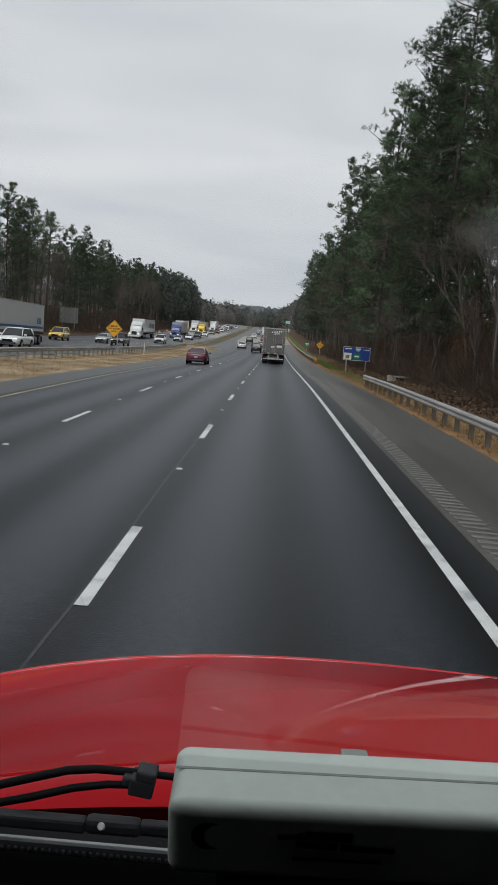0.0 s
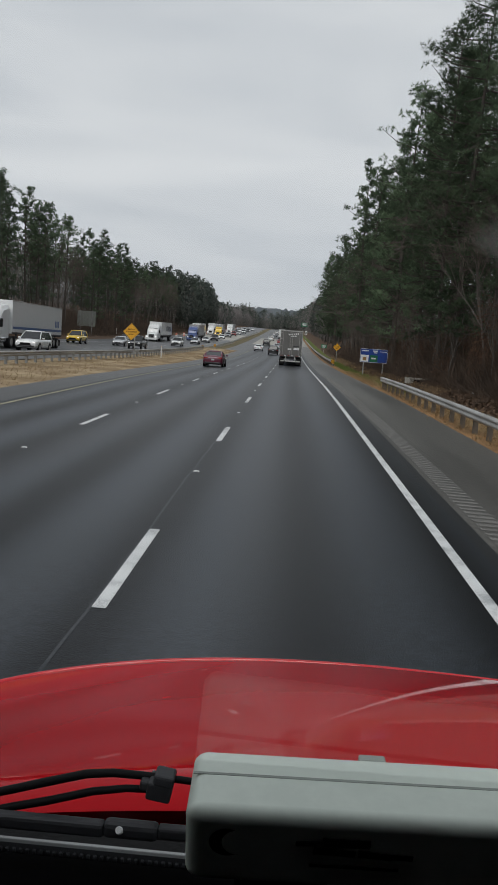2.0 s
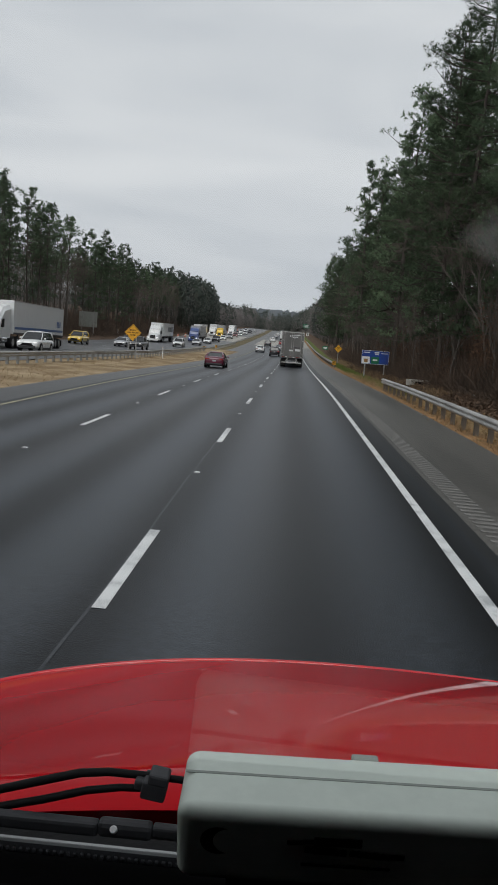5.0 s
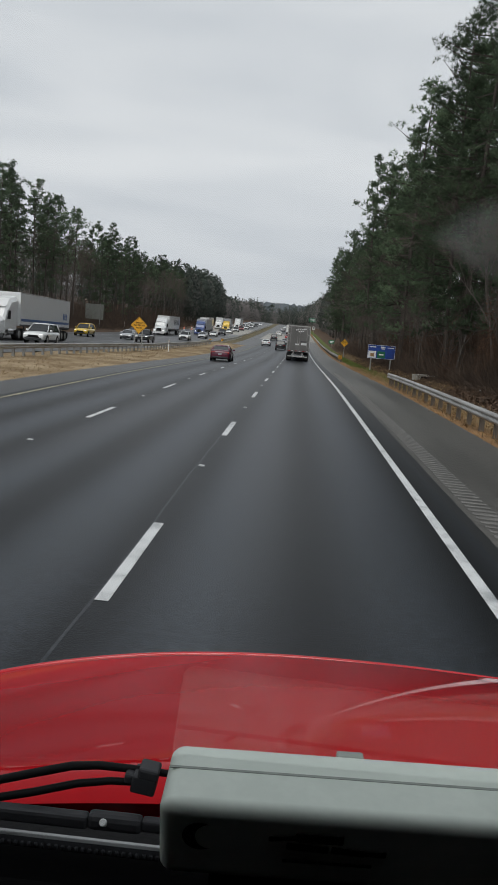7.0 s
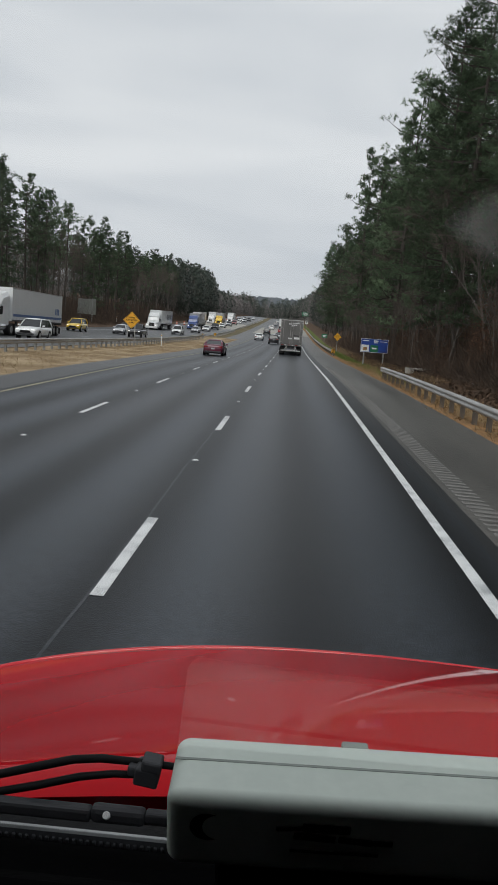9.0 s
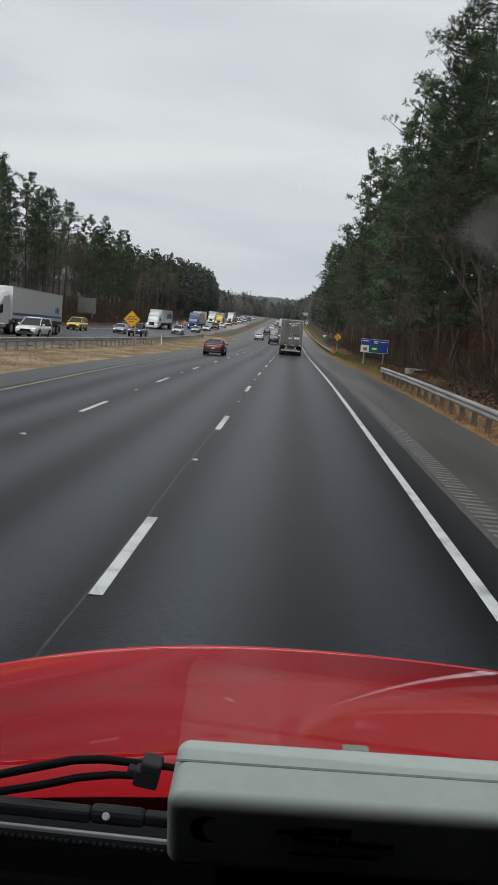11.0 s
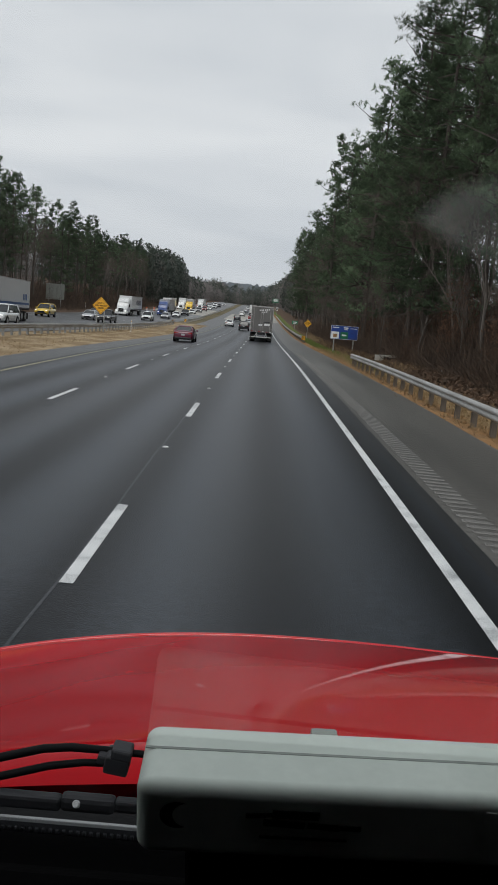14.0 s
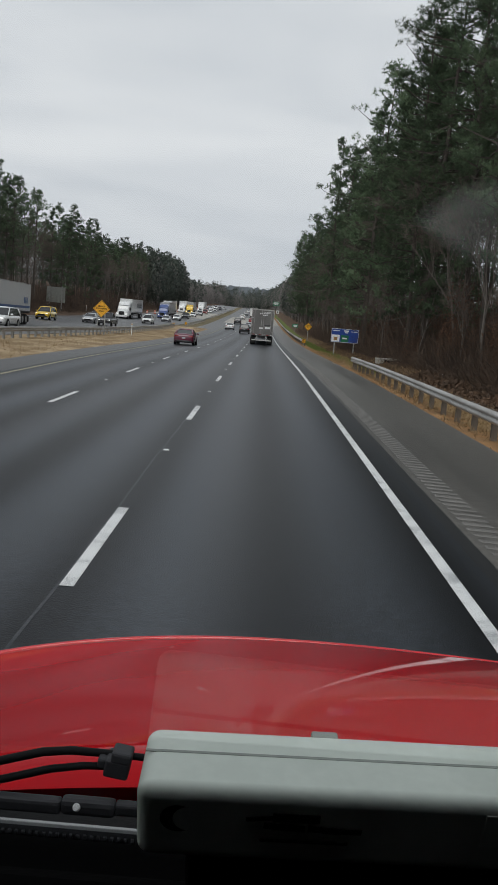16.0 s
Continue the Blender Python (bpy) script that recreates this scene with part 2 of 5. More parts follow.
M["lamp"], M["lamp_lit"] = lamp_glass("headlight_glass", 0.0), lamp_glass("headlight_lit", 0.8)

# ---------------------------------------------------------------- mesh helpers


def mesh_of(name, bm, mat, smooth=False):
    me = bpy.data.meshes.new(name)
    bmesh.ops.recalc_face_normals(bm, faces=bm.faces)
    bm.to_mesh(me)
    bm.free()
    me.materials.append(mat)
    if smooth:
        me.shade_smooth()
    return me


def part(name, bm, mat, parent=None, label="", smooth=False):
    ob = new(name, mesh_of(name, bm, mat, smooth))
    if parent:
        ob.parent = parent
    return tagged(ob, label)


def raw(name, verts, faces, mat, parent=None, smooth=False):
    me = bpy.data.meshes.new(name)
    me.from_pydata([tuple(v) for v in verts], [], [tuple(f) for f in faces])
    me.materials.append(mat)
    if smooth:
        me.shade_smooth()
    ob = new(name, me)
    if parent:
        ob.parent = parent
    return ob


def box(bm, c, s, bevel=0.0, m=None, segments=2):
    made = bmesh.ops.create_cube(bm, size=1.0)["verts"]
    for v in made:
        v.co = Vector((v.co.x * s[0] + c[0], v.co.y * s[1] + c[1], v.co.z * s[2] + c[2]))
    if bevel:
        edges = list({e for v in made for e in v.link_edges})
        made = list({v for f in bmesh.ops.bevel(bm, geom=edges, offset=bevel, segments=segments, profile=0.5, affect="EDGES")["faces"] for v in f.verts})
    if m:
        bmesh.ops.transform(bm, matrix=m, verts=made)
    return bm


def boxed(c, s, bevel=0.0, m=None, segments=2):
    return box(bmesh.new(), c, s, bevel, m, segments)


def loft(bm, rings, cap=True, closed=True):
    vs = [[bm.verts.new(p) for p in r] for r in rings]
    k = len(vs[0])
    for a, b in zip(vs, vs[1:]):
        for i in range(k if closed else k - 1):
            bm.faces.new((a[i], a[(i + 1) % k], b[(i + 1) % k], b[i]))
    if cap and closed:
        bm.faces.new(vs[0][::-1])
        bm.faces.new(vs[-1])
    return bm


def tube(bm, pts, radii, n=8):
    """A round bar through points, with a radius at each."""
    pts = [Vector(p) for p in pts]
    rings = []
    for i, p in enumerate(pts):
        d = (pts[min(i + 1, len(pts) - 1)] - pts[max(i - 1, 0)]).normalized()
        u = d.cross(Vector((0.31, 0.2, 1) if abs(d.z) < 0.9 else (1, 0.1, 0))).normalized()
        w = d.cross(u)
        r = radii[i] if hasattr(radii, "__len__") else radii
        rings.append([p + (u * math.cos(a) + w * math.sin(a)) * r for a in (2 * math.pi * k / n for k in range(n))])
    return loft(bm, rings)


def wheel_disc(bm, c, r, w, n=20, inner=0.0):
    """A wheel solid on the x axis, rounded at its shoulders."""
    prof = ((-w / 2, r * 0.6), (-w / 2, r * 0.93), (-w * 0.4, r), (w * 0.4, r), (w / 2, r * 0.93), (w / 2, r * 0.6))
    rings = [[(c[0] + x, c[1] + q * math.cos(a), c[2] + q * math.sin(a)) for a in (2 * math.pi * k / n for k in range(n))] for x, q in prof]
    return loft(bm, rings)


def quad(bm, a, b, c, d, thick=0.01):
    """A thin panel on four corners, with depth along its normal."""
    a, b, c, d = (Vector(v) for v in (a, b, c, d))
    nrm = (b - a).cross(c - a).normalized() * thick
    lo = [bm.verts.new(v) for v in (a, b, c, d)]
    hi = [bm.verts.new(v + nrm) for v in (a, b, c, d)]
    bm.faces.new(lo[::-1])
    bm.faces.new(hi)
    for i in range(4):
        bm.faces.new((lo[i], lo[(i + 1) % 4], hi[(i + 1) % 4], hi[i]))
    return bm


def thing(name, label, category, group="", at=None):
    e = new(name)
    e.empty_display_size = 0.3
    if at is not None:
        e.matrix_world = at
    return tagged(e, label, category, group)


def spline(table, y):
    """A smooth curve through (y, value) pairs."""
    if y <= table[0][0]:
        return table[0][1]
    if y >= table[-1][0]:
        return table[-1][1]
    i = max(k for k in range(len(table) - 1) if table[k][0] <= y)
    (x0, v0), (x1, v1) = table[i], table[i + 1]

    def slope(k):
        a, b = max(k - 1, 0), min(k + 1, len(table) - 1)
        return (table[b][1] - table[a][1]) / (table[b][0] - table[a][0])
    h, s = x1 - x0, (y - x0) / (x1 - x0)
    return ((1 + 2 * s) * (1 - s) ** 2 * v0 + s * (1 - s) ** 2 * h * slope(i) + s * s * (3 - 2 * s) * v1 + s * s * (s - 1) * h * slope(i + 1))


# ---------------------------------------------------------------- lie of the land
GRADE = ((-200, 0), (0, 0), (38, 0), (60, -0.16), (83, -0.37), (110, -0.5), (150, -0.45), (220, 0.35), (400, 4.2), (700, 10.5), (900, 12.5), (1100, 10.0), (1500, 12.0), (2600, 20.0))
CROSS = ((-700, 18), (-150, 9), (-80, 6.0), (-50, 4.0), (-41, 1.9), (-36, 0.85), (-34, 0.8), (-26, 0.42), (-18, 0.08), (-17, -0.02), (-13.5, -0.06), (-11, -0.15),
         (0, 0.0), (5.3, 0.0), (6.2, -0.05), (8.0, -0.32), (9.5, -0.15), (14, 0.9), (25, 2.0), (60, 3.0), (150, 6), (700, 16))
EDGE = 2.14                       # white edge line
LANES = (EDGE - 3.66, EDGE - 7.32)  # dashed lines
YELLOW = EDGE - 10.85


def bend(y):
    return 0.0 if y < 150 else -3.6 * ((y - 150) / 550) ** 2 if y < 900 else -6.69 - 0.0179 * (y - 900)


def linear(table, x):
    xs = [a for a, _ in table]
    return float(np.interp(x, xs, [b for _, b in table]))


def spot(x, y, up=0.0):
    """A place on the land: x across from the truck's own line, y along the road."""
    return Vector((x + bend(y), y, spline(GRADE, y) + linear(CROSS, x) + up))


def heading(y):
    return math.degrees(math.atan2(-(bend(y + 1) - bend(y - 1)), 2))


def incline(y):
    return math.degrees(math.atan2(spline(GRADE, y + 1) - spline(GRADE, y - 1), 2))


def station(x, y, up=0.0, turn=0.0):
    """The pose of a thing that stands on the road at (x, y), along it."""
    p = spot(x, y, up)
    return pose(*p, incline(y) * (1 if turn == 0 else -1), 0, heading(y) + turn)


def rows_y(y0, y1, step):
    ys, y = [], y0
    while y < y1 - 1e-6:
        ys.append(y)
        y += step * (1 + max(0.0, y - 120) / 150)
    return ys + [y1]


def strip(name, xs, y0, y1, up, mat, label, step=4.0, wave=0.0, skirt=0.0):
    """A sheet that follows the land between the given lines across."""
    ys = rows_y(y0, y1, step)
    verts, faces = [], []
    for y in ys:
        for i, x in enumerate(xs):
            edge = i in (0, len(xs) - 1)
            dx = wave * (noise.noise((x * 0.3, y * 0.25, 3.1)) + 0.5 * noise.noise((x, y * 0.9, 7.7))) if edge else 0
            verts.append(spot(x + dx, y, up))
    k = len(xs)
    for j in range(len(ys) - 1):
        for i in range(k - 1):
            a = j * k + i
            faces.append((a, a + 1, a + 1 + k, a + k))
    ob = raw(name, verts, faces, mat, smooth=True)
    return tagged(ob, label, name.replace("_", " ").split(" ")[-1], kind="structure")


land_x = [-1500, -700, -400, -250, -150, -100, -80, -65, -50, -45, -41, -38, -36, -34, -26, -18, -17, -15, -13.5, -12, -11, -5, 0, 5.3, 6.2, 7, 8, 8.8, 9.5, 11, 12.5, 14, 18, 25, 40, 60, 100, 150, 300, 700, 1500]
ground = strip("ground", land_x, -150, 2600, -0.05, M["litter"], "brown leaf litter on the wooded banks", 5.0)
road = strip("road", [YELLOW - 0.35, LANES[1], LANES[0], EDGE + 0.42], -60, 1000, 0.012, M["road"], "dark worn asphalt of three lanes", 4.0)
strip("seam", [EDGE + 0.42, EDGE + 0.60], -60, 1000, 0.010, M["seam"], "dark tarred joint beside the edge line", 3.0, 0.015)
strip("shoulder", [EDGE + 0.57, 4.0, 5.35], -60, 1000, 0.008, M["shoulder"], "lighter grey asphalt shoulder beside the lanes", 3.0, 0.03)
strip("left_shoulder", [-11.0, -9.9, YELLOW - 0.35], -60, 1000, 0.008, M["left_shoulder"], "grey asphalt inner shoulder beside the median", 3.0, 0.1)
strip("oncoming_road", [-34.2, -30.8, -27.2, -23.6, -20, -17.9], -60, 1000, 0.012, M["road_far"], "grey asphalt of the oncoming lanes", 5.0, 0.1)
strip("median", [-17.9, -16.2, -14.2, -12.4, -10.95], -60, 175, -0.02, M["sand"], "dry sandy grass of the median", 2.0, 0.25)
strip("grass_median", [-17.9, -15.8, -13.2, -10.95], 175, 1000, -0.02, M["median_far"], "dull olive and straw grass of the median", 4.0, 0.2)
strip("paved_median", [-13.9, -12.2, -10.95], 175, 1000, 0.004, M["left_shoulder"], "grey paved edge of the far median", 4.0, 0.1)
strip("clay_strip", [5.2, 5.8, 6.5], -40, 600, -0.015, M["clay"], "orange clay and straw beside the shoulder", 2.0, 0.25)
strip("verge", [6.3, 7.2, 8.0, 8.6], 50, 600, -0.025, M["grass"], "patchy green grass verge", 2.0, 0.3)
strip("dry_verge", [6.3, 7.2, 8.0, 8.9], -40, 52, -0.025, M["grass_dry"], "dry brown grass verge", 2.0, 0.3)
strip("bridge_deck", [YELLOW - 2.6, -5, 0, EDGE + 3.0], 245, 330, 0.03, M["concrete"], "pale concrete bridge deck", 6.0)
strip("oncoming_deck", [-34, -26, -17.9], 255, 345, 0.03, M["concrete"], "pale concrete deck of the oncoming lanes", 6.0)
strip("edge_line", [EDGE - 0.07, EDGE + 0.07], -30, 900, 0.017, M["line"], "solid white edge line", 2.0)
strip("yellow_line", [YELLOW - 0.055, YELLOW + 0.055], -30, 900, 0.017, M["yellow_line"], "solid yellow line beside the inner shoulder", 2.0)
strip("oncoming_edge_line", [-19.9, -19.78], -30, 900, 0.017, M["yellow_line"], "yellow line of the oncoming lanes", 3.0)
strip("oncoming_outer_line", [-31.0, -30.88], -30, 900, 0.017, M["line"], "white edge line of the oncoming lanes", 3.0)

strip("lane_joint", [LANES[0] - 0.090, LANES[0] - 0.060], -10, 24, 0.015, M["joint"], "faint pale joint between two lanes", 0.4, 0.05)
# dashes and reflectors lie on the road one by one
CYCLE, DASH = 12.19, 3.05


def road_mark(name, x, y, length, width, thick, mat, parent, up=0.016):
    bm = bmesh.new()
    a, b = spot(x, y), spot(x, y + length)
    ring = [[(p.x - width / 2, p.y, p.z + up), (p.x + width / 2, p.y, p.z + up), (p.x + width / 2 - thick, p.y, p.z + up + thick), (p.x - width / 2 + thick, p.y, p.z + up + thick)] for p in (a, b)]
    loft(bm, ring)
    return part(name, bm, mat, parent)


for line_x, start in ((LANES[0], 7.0 - 2 * CYCLE), (LANES[1], 8.6 - 2 * CYCLE)):
    for k in range(40):
        y = start + k * CYCLE
        road_mark("lane_dash", line_x, y, DASH, 0.13, 0.003, M["line"], road)
        if k < 14:
            road_mark("road_reflector", line_x, y + DASH + (CYCLE - DASH) / 2 - 0.05, 0.10, 0.11, 0.016, M["sign_white"], road)
for line_x in (-23.5, -27.2):
    for k in range(24):
        road_mark("lane_dash", line_x, 20 + k * CYCLE, DASH, 0.12, 0.003, M["line"], bpy.data.objects["oncoming_road"])

# milled rumble bars on the shoulder
verts, faces = [], []
for k in range(210):
    y = 4.0 + k * 0.29
    p = spot(EDGE + 0.92, y, 0.010)
    w, h = 0.20, 0.065 * random.uniform(0.8, 1.2)
    b = len(verts)
    for dx, dy, dz in ((-w, -h, 0), (w, -h, 0), (w, h, 0), (-w, h, 0), (-w + 0.02, -h + 0.02, 0.008), (w - 0.02, -h + 0.02, 0.008), (w - 0.02, h - 0.02, 0.008), (-w + 0.02, h - 0.02, 0.008)):
        verts.append((p.x + dx + random.uniform(-0.01, 0.01), p.y + dy - dx * 0.12, p.z + dz))
    faces += [(b + 4, b + 5, b + 6, b + 7), (b, b + 1, b + 5, b + 4), (b + 1, b + 2, b + 6, b + 5), (b + 2, b + 3, b + 7, b + 6), (b + 3, b, b + 4, b + 7)]
tagged(raw("rumble_strip", verts, faces, M["rumble"]), "pale rumble bars along the asphalt shoulder", "rumble strip", kind="stuff")

# ---------------------------------------------------------------- guardrails
W_BEAM = ((0.0, 0.0), (0.04, 0.02), (0.085, 0.06), (0.085, 0.11), (0.03, 0.15), (0.03, 0.165), (0.085, 0.205), (0.085, 0.255), (0.04, 0.295), (0.0, 0.315))


def guardrail(name, label, x, y0, y1, side, post_mat, gap=1.905, up=0.44, both=False, tail=None):
    """A W-beam rail on posts and blocks. side: the way its face looks, -1 or 1 in x. tail: lines across that the far end follows."""
    g = thing(name, label, "guardrail", "guardrails", pose(*spot(x, y0)))
    o = g.matrix_world.translation
    ys = rows_y(y0, y1, gap)

    def line(y):
        return x + (tail(y) if tail else 0.0)
    for face in ((side, -side) if both else (side,)):
        bm = bmesh.new()
        rings = []
        for y in ys:
            p = spot(line(y), y, up) - o
            prof = [(p.x + face * (0.16 + d), p.y, p.z + h) for d, h in W_BEAM]
            rings.append(prof + [(a - face * 0.006, b, c) for a, b, c in prof[::-1]])
        loft(bm, rings)
        part("rail", bm, M["steel"], g, "galvanised W-beam rail", True)
    post, block = mesh_of("post", boxed((0, 0, -0.1), (0.15, 0.14, 1.66), 0.008), post_mat), mesh_of("block", boxed((0, 0, 0), (0.09, 0.14, 0.34), 0.006), post_mat)
    for y in ys:
        if y > 240:
            break
        p = spot(line(y), y) - o
        for nm, me, q in (("post", post, p), ("spacer_block", block, p + Vector((side * 0.115, 0, up + 0.16)))):
            ob = new(nm, me)
            ob.parent, ob.location = g, q
            ob.rotation_euler.z = random.uniform(-0.04, 0.04)
    return g


def end_marker(x, y, lean):
    """A yellow and black striped board on a short post."""
    t = thing("object_marker", "yellow and black striped marker at a guardrail end", "marker", at=pose(*spot(x, y)))
    part("post", boxed((0, 0, 0.3), (0.06, 0.06, 0.9)), M["post_steel"], t)
    part("board", boxed((0, -0.05, 0.62), (0.46, 0.012, 0.52), 0.004), M["sign_yellow"], t)
    for k in range(4):
        z = 0.42 + k * 0.125
        bm = bmesh.new()
        s = 0.08 * lean
        quad(bm, (-0.22, -0.058, z - s), (0.22, -0.058, z + s), (0.22, -0.058, z + s + 0.055), (-0.22, -0.058, z - s + 0.055), 0.002)
        part("stripe", bm, M["black"], t)
    return t


guardrail("guardrail", "galvanised guardrail on dark posts beside the shoulder", 5.95, -12, 52, -1, M["post_wood"])
guardrail("guardrail", "long galvanised guardrail on posts along the median", -16.6, 8, 158, 1, M["post_steel"], up=0.47, both=True)
guardrail("guardrail", "galvanised guardrail beside the shoulder before the bridge", 5.95, 112, 320, -1, M["post_wood"], gap=1.905)
guardrail("guardrail", "weathered guardrail beyond the median gap", -16.2, 176, 520, 1, M["post_steel"])
end_marker(5.75, 111.5, 1)
end_marker(-15.9, 175, -1)
end_marker(-16.7, 158.5, -1)

# ---------------------------------------------------------------- signs


def bars(parent, mat, cells, y, thick=0.004):
    """Unreadable writing as plain bars: x, z, width, height of each."""
    for x, z, w, h in cells:
        part("lettering", boxed((x, y, z), (w, thick, h)), mat, parent)


def posts(parent, xs, top, y=0.06, r=0.05):
    for x in xs:
        part("post", boxed((x, y, top / 2 - 0.3), (r * 2, r * 2, top + 0.6), 0.006), M["post_steel"], parent)


def words(parent, mat, text, x, y, z, size):
    """Raised lettering in the built-in font, facing back along the road."""
    cu = bpy.data.curves.new("lettering", "FONT")
    cu.body, cu.size, cu.align_x, cu.align_y, cu.extrude, cu.offset = text, size, "CENTER", "CENTER", 0.002, 0.006
    tmp = bpy.data.objects.new("lettering", cu)
    me = bpy.data.meshes.new_from_object(tmp)
    bpy.data.objects.remove(tmp)
    me.materials.append(mat)
    ob = new("lettering", me)
    ob.parent = parent
    ob.matrix_local = pose(x, y, z, 90, 0, 0)
    return ob


def diamond(name, label, x, y, side, bottom, rows, feet=(0,)):
    t = thing(name, label, "road sign", at=pose(*spot(x, y), 0, 0, heading(y)))
    r = side / math.sqrt(2)
    zc = bottom + r
    posts(t, feet, zc + r * 0.35 if len(feet) > 1 else zc + r * 0.7)
    part("panel", boxed((0, 0, 0), (side, 0.012, side), 0.004, pose(0, 0, zc, 0, 45, 0)), M["sign_yellow"], t, "orange-yellow diamond panel")
    for k in range(4):
        a = pose(0, 0, zc, 0, 45 + 90 * k, 0)
        part("border", boxed((0, -0.009, side * 0.45), (side * 0.91, 0.003, 0.022), 0, a), M["black"], t)
    for dz, text in rows:
        words(t, M["black"], text, 0, -0.010, zc + dz, side * 0.165)
    return t


t = thing("service_sign", "blue roadside service sign with a white panel on two posts", "road sign", at=pose(*spot(9.0, 90), 0, 0, 3))
posts(t, (-1.05, 1.05), 2.7, r=0.06)
part("panel", boxed((0, 0, 2.08), (2.95, 0.02, 1.45), 0.02, pose(0, 0, 0, 0, 0, 0)), M["sign_blue"], t)
for k, (a, b) in enumerate(((-0.98, 1.78), (0.0, 1.78), (0.98, 1.78))):
    part("logo_panel", boxed((a, -0.014, b), (0.84, 0.006, 0.72), 0.01), M["sign_white"] if k == 0 else M["sign_green"] if k == 1 else M["sign_blue"], t)
part("logo", boxed((-0.98, -0.02, 1.72), (0.40, 0.004, 0.36), 0.0, pose(0, 0, 0)), M["clay"], t)
part("logo", boxed((0, -0.02, 1.80), (0.5, 0.004, 0.16)), M["sign_white"], t)
bars(t, M["sign_white"], [(-0.95, 2.58, 0.7, 0.10), (0.15, 2.60, 0.5, 0.12), (0.15, 2.42, 0.36, 0.10), (0.98, 2.55, 0.75, 0.06)], -0.013)
for w, z in ((2.95, 2.79), (2.95, 1.37)):
    part("border", boxed((0, -0.013, z), (w - 0.06, 0.004, 0.03)), M["sign_white"], t)
for x in (-1.45, 1.45):
    part("border", boxed((x, -0.013, 2.08), (0.03, 0.004, 1.40)), M["sign_white"], t)

diamond("warning_sign", "yellow diamond warning sign on a post before the trees", 8.3, 150, 1.0, 1.9, ((0.2, "BRIDGE"), (0.0, "ICES BEFORE"), (-0.2, "ROAD")))
diamond("warning_sign", "orange-yellow diamond bridge warning sign on two median posts", -16.2, 84, 1.22, 1.75, ((0.24, "BRIDGE"), (0.0, "ICES BEFORE"), (-0.25, "ROAD")), (-0.36, 0.36))

t = thing("sign_back", "bare grey back of a large sign facing oncoming traffic", "road sign", at=pose(*spot(-39.5, 159), 0, 0, -8))
posts(t, (-1.2, 1.2), 4.3, y=-0.08, r=0.07)
part("panel", boxed((0, 0, 2.7), (3.7, 0.03, 2.9), 0.01), M["sign_back"], t)
for x in (-0.6, 0.6):
    part("stiffener", boxed((x, -0.03, 2.7), (0.05, 0.03, 2.8)), M["post_steel"], t)

t = thing("guide_sign", "green guide sign high on posts beside the road", "road sign", at=pose(*spot(10.0, 540)))
posts(t, (-1.6, 1.6), 7.4, r=0.09)
part("panel", boxed((0, 0, 5.9), (4.6, 0.03, 2.6), 0.02), M["sign_green"], t)
bars(t, M["sign_white"], [(0, 6.6, 3.0, 0.35), (-0.3, 6.0, 3.2, 0.35), (0, 5.4, 2.4, 0.35)], -0.018)
t = thing("mile_sign", "small green sign on a post beside the guardrail", "road sign", at=pose(*spot(8.6, 215)))
posts(t, (0,), 2.0)
part("panel", boxed((0, 0, 1.6), (1.5, 0.02, 0.9), 0.01), M["sign_green"], t)
bars(t, M["sign_white"], [(0, 1.72, 1.0, 0.2), (0, 1.42, 0.7, 0.2)], -0.012)
t = thing("speed_sign", "white rectangular sign on a post beside the road", "road sign", at=pose(*spot(7.6, 400)))
posts(t, (0,), 3.4)
part("panel", boxed((0, 0, 2.7), (1.2, 0.02, 1.5), 0.01), M["sign_white"], t)
bars(t, M["black"], [(0, 3.15, 0.8, 0.16), (0, 2.9, 0.6, 0.16), (0, 2.45, 0.6, 0.45)], -0.012)

# thin white marker posts along the median and the far bank
for x, y in ((-14.6, 94), (-40.5, 120), (-38, 180), (-38.5, 250)):
    t = thing("delineator_post", "thin white marker post in the grass", "post", "delineators", pose(*spot(x, y)))
    part("stake", boxed((0, 0, 0.6), (0.08, 0.02, 1.5), 0.005), M["sign_white"], t)
    part("reflector", boxed((0, -0.013, 1.2), (0.07, 0.008, 0.12), 0.002), M["sign_yellow"], t)

# ---------------------------------------------------------------- orange barrels on the far side
barrel = thing("traffic_barrel", "orange and white striped traffic barrel on the asphalt", "traffic barrel", "work zone barrels", pose(*spot(-32.8, 205)))
for k, (z0, z1, r0, r1, mm) in enumerate(((0.06, 0.26, 0.30, 0.29, "orange"), (0.26, 0.46, 0.285, 0.275, "sign_white"), (0.46, 0.66, 0.275, 0.265, "orange"), (0.66, 0.84, 0.26, 0.25, "sign_white"), (0.84, 1.0, 0.25, 0.235, "orange"))):
    part("drum", tube(bmesh.new(), ((0, 0, z0), (0, 0, z1)), (r0, r1), 14), M[mm], barrel)
part("base", tube(bmesh.new(), ((0, 0, 0), (0, 0, 0.06)), (0.40, 0.38), 14), M["rubber"], barrel)
part("handle", boxed((0, 0, 1.05), (0.22, 0.04, 0.10), 0.015), M["orange"], barrel)
for k in range(1, 19):
    copy_thing(barrel, pose(*spot(-32.8 + min(k, 9) * 0.35, 205 + k * 14), 0, 0, random.uniform(0, 90)))

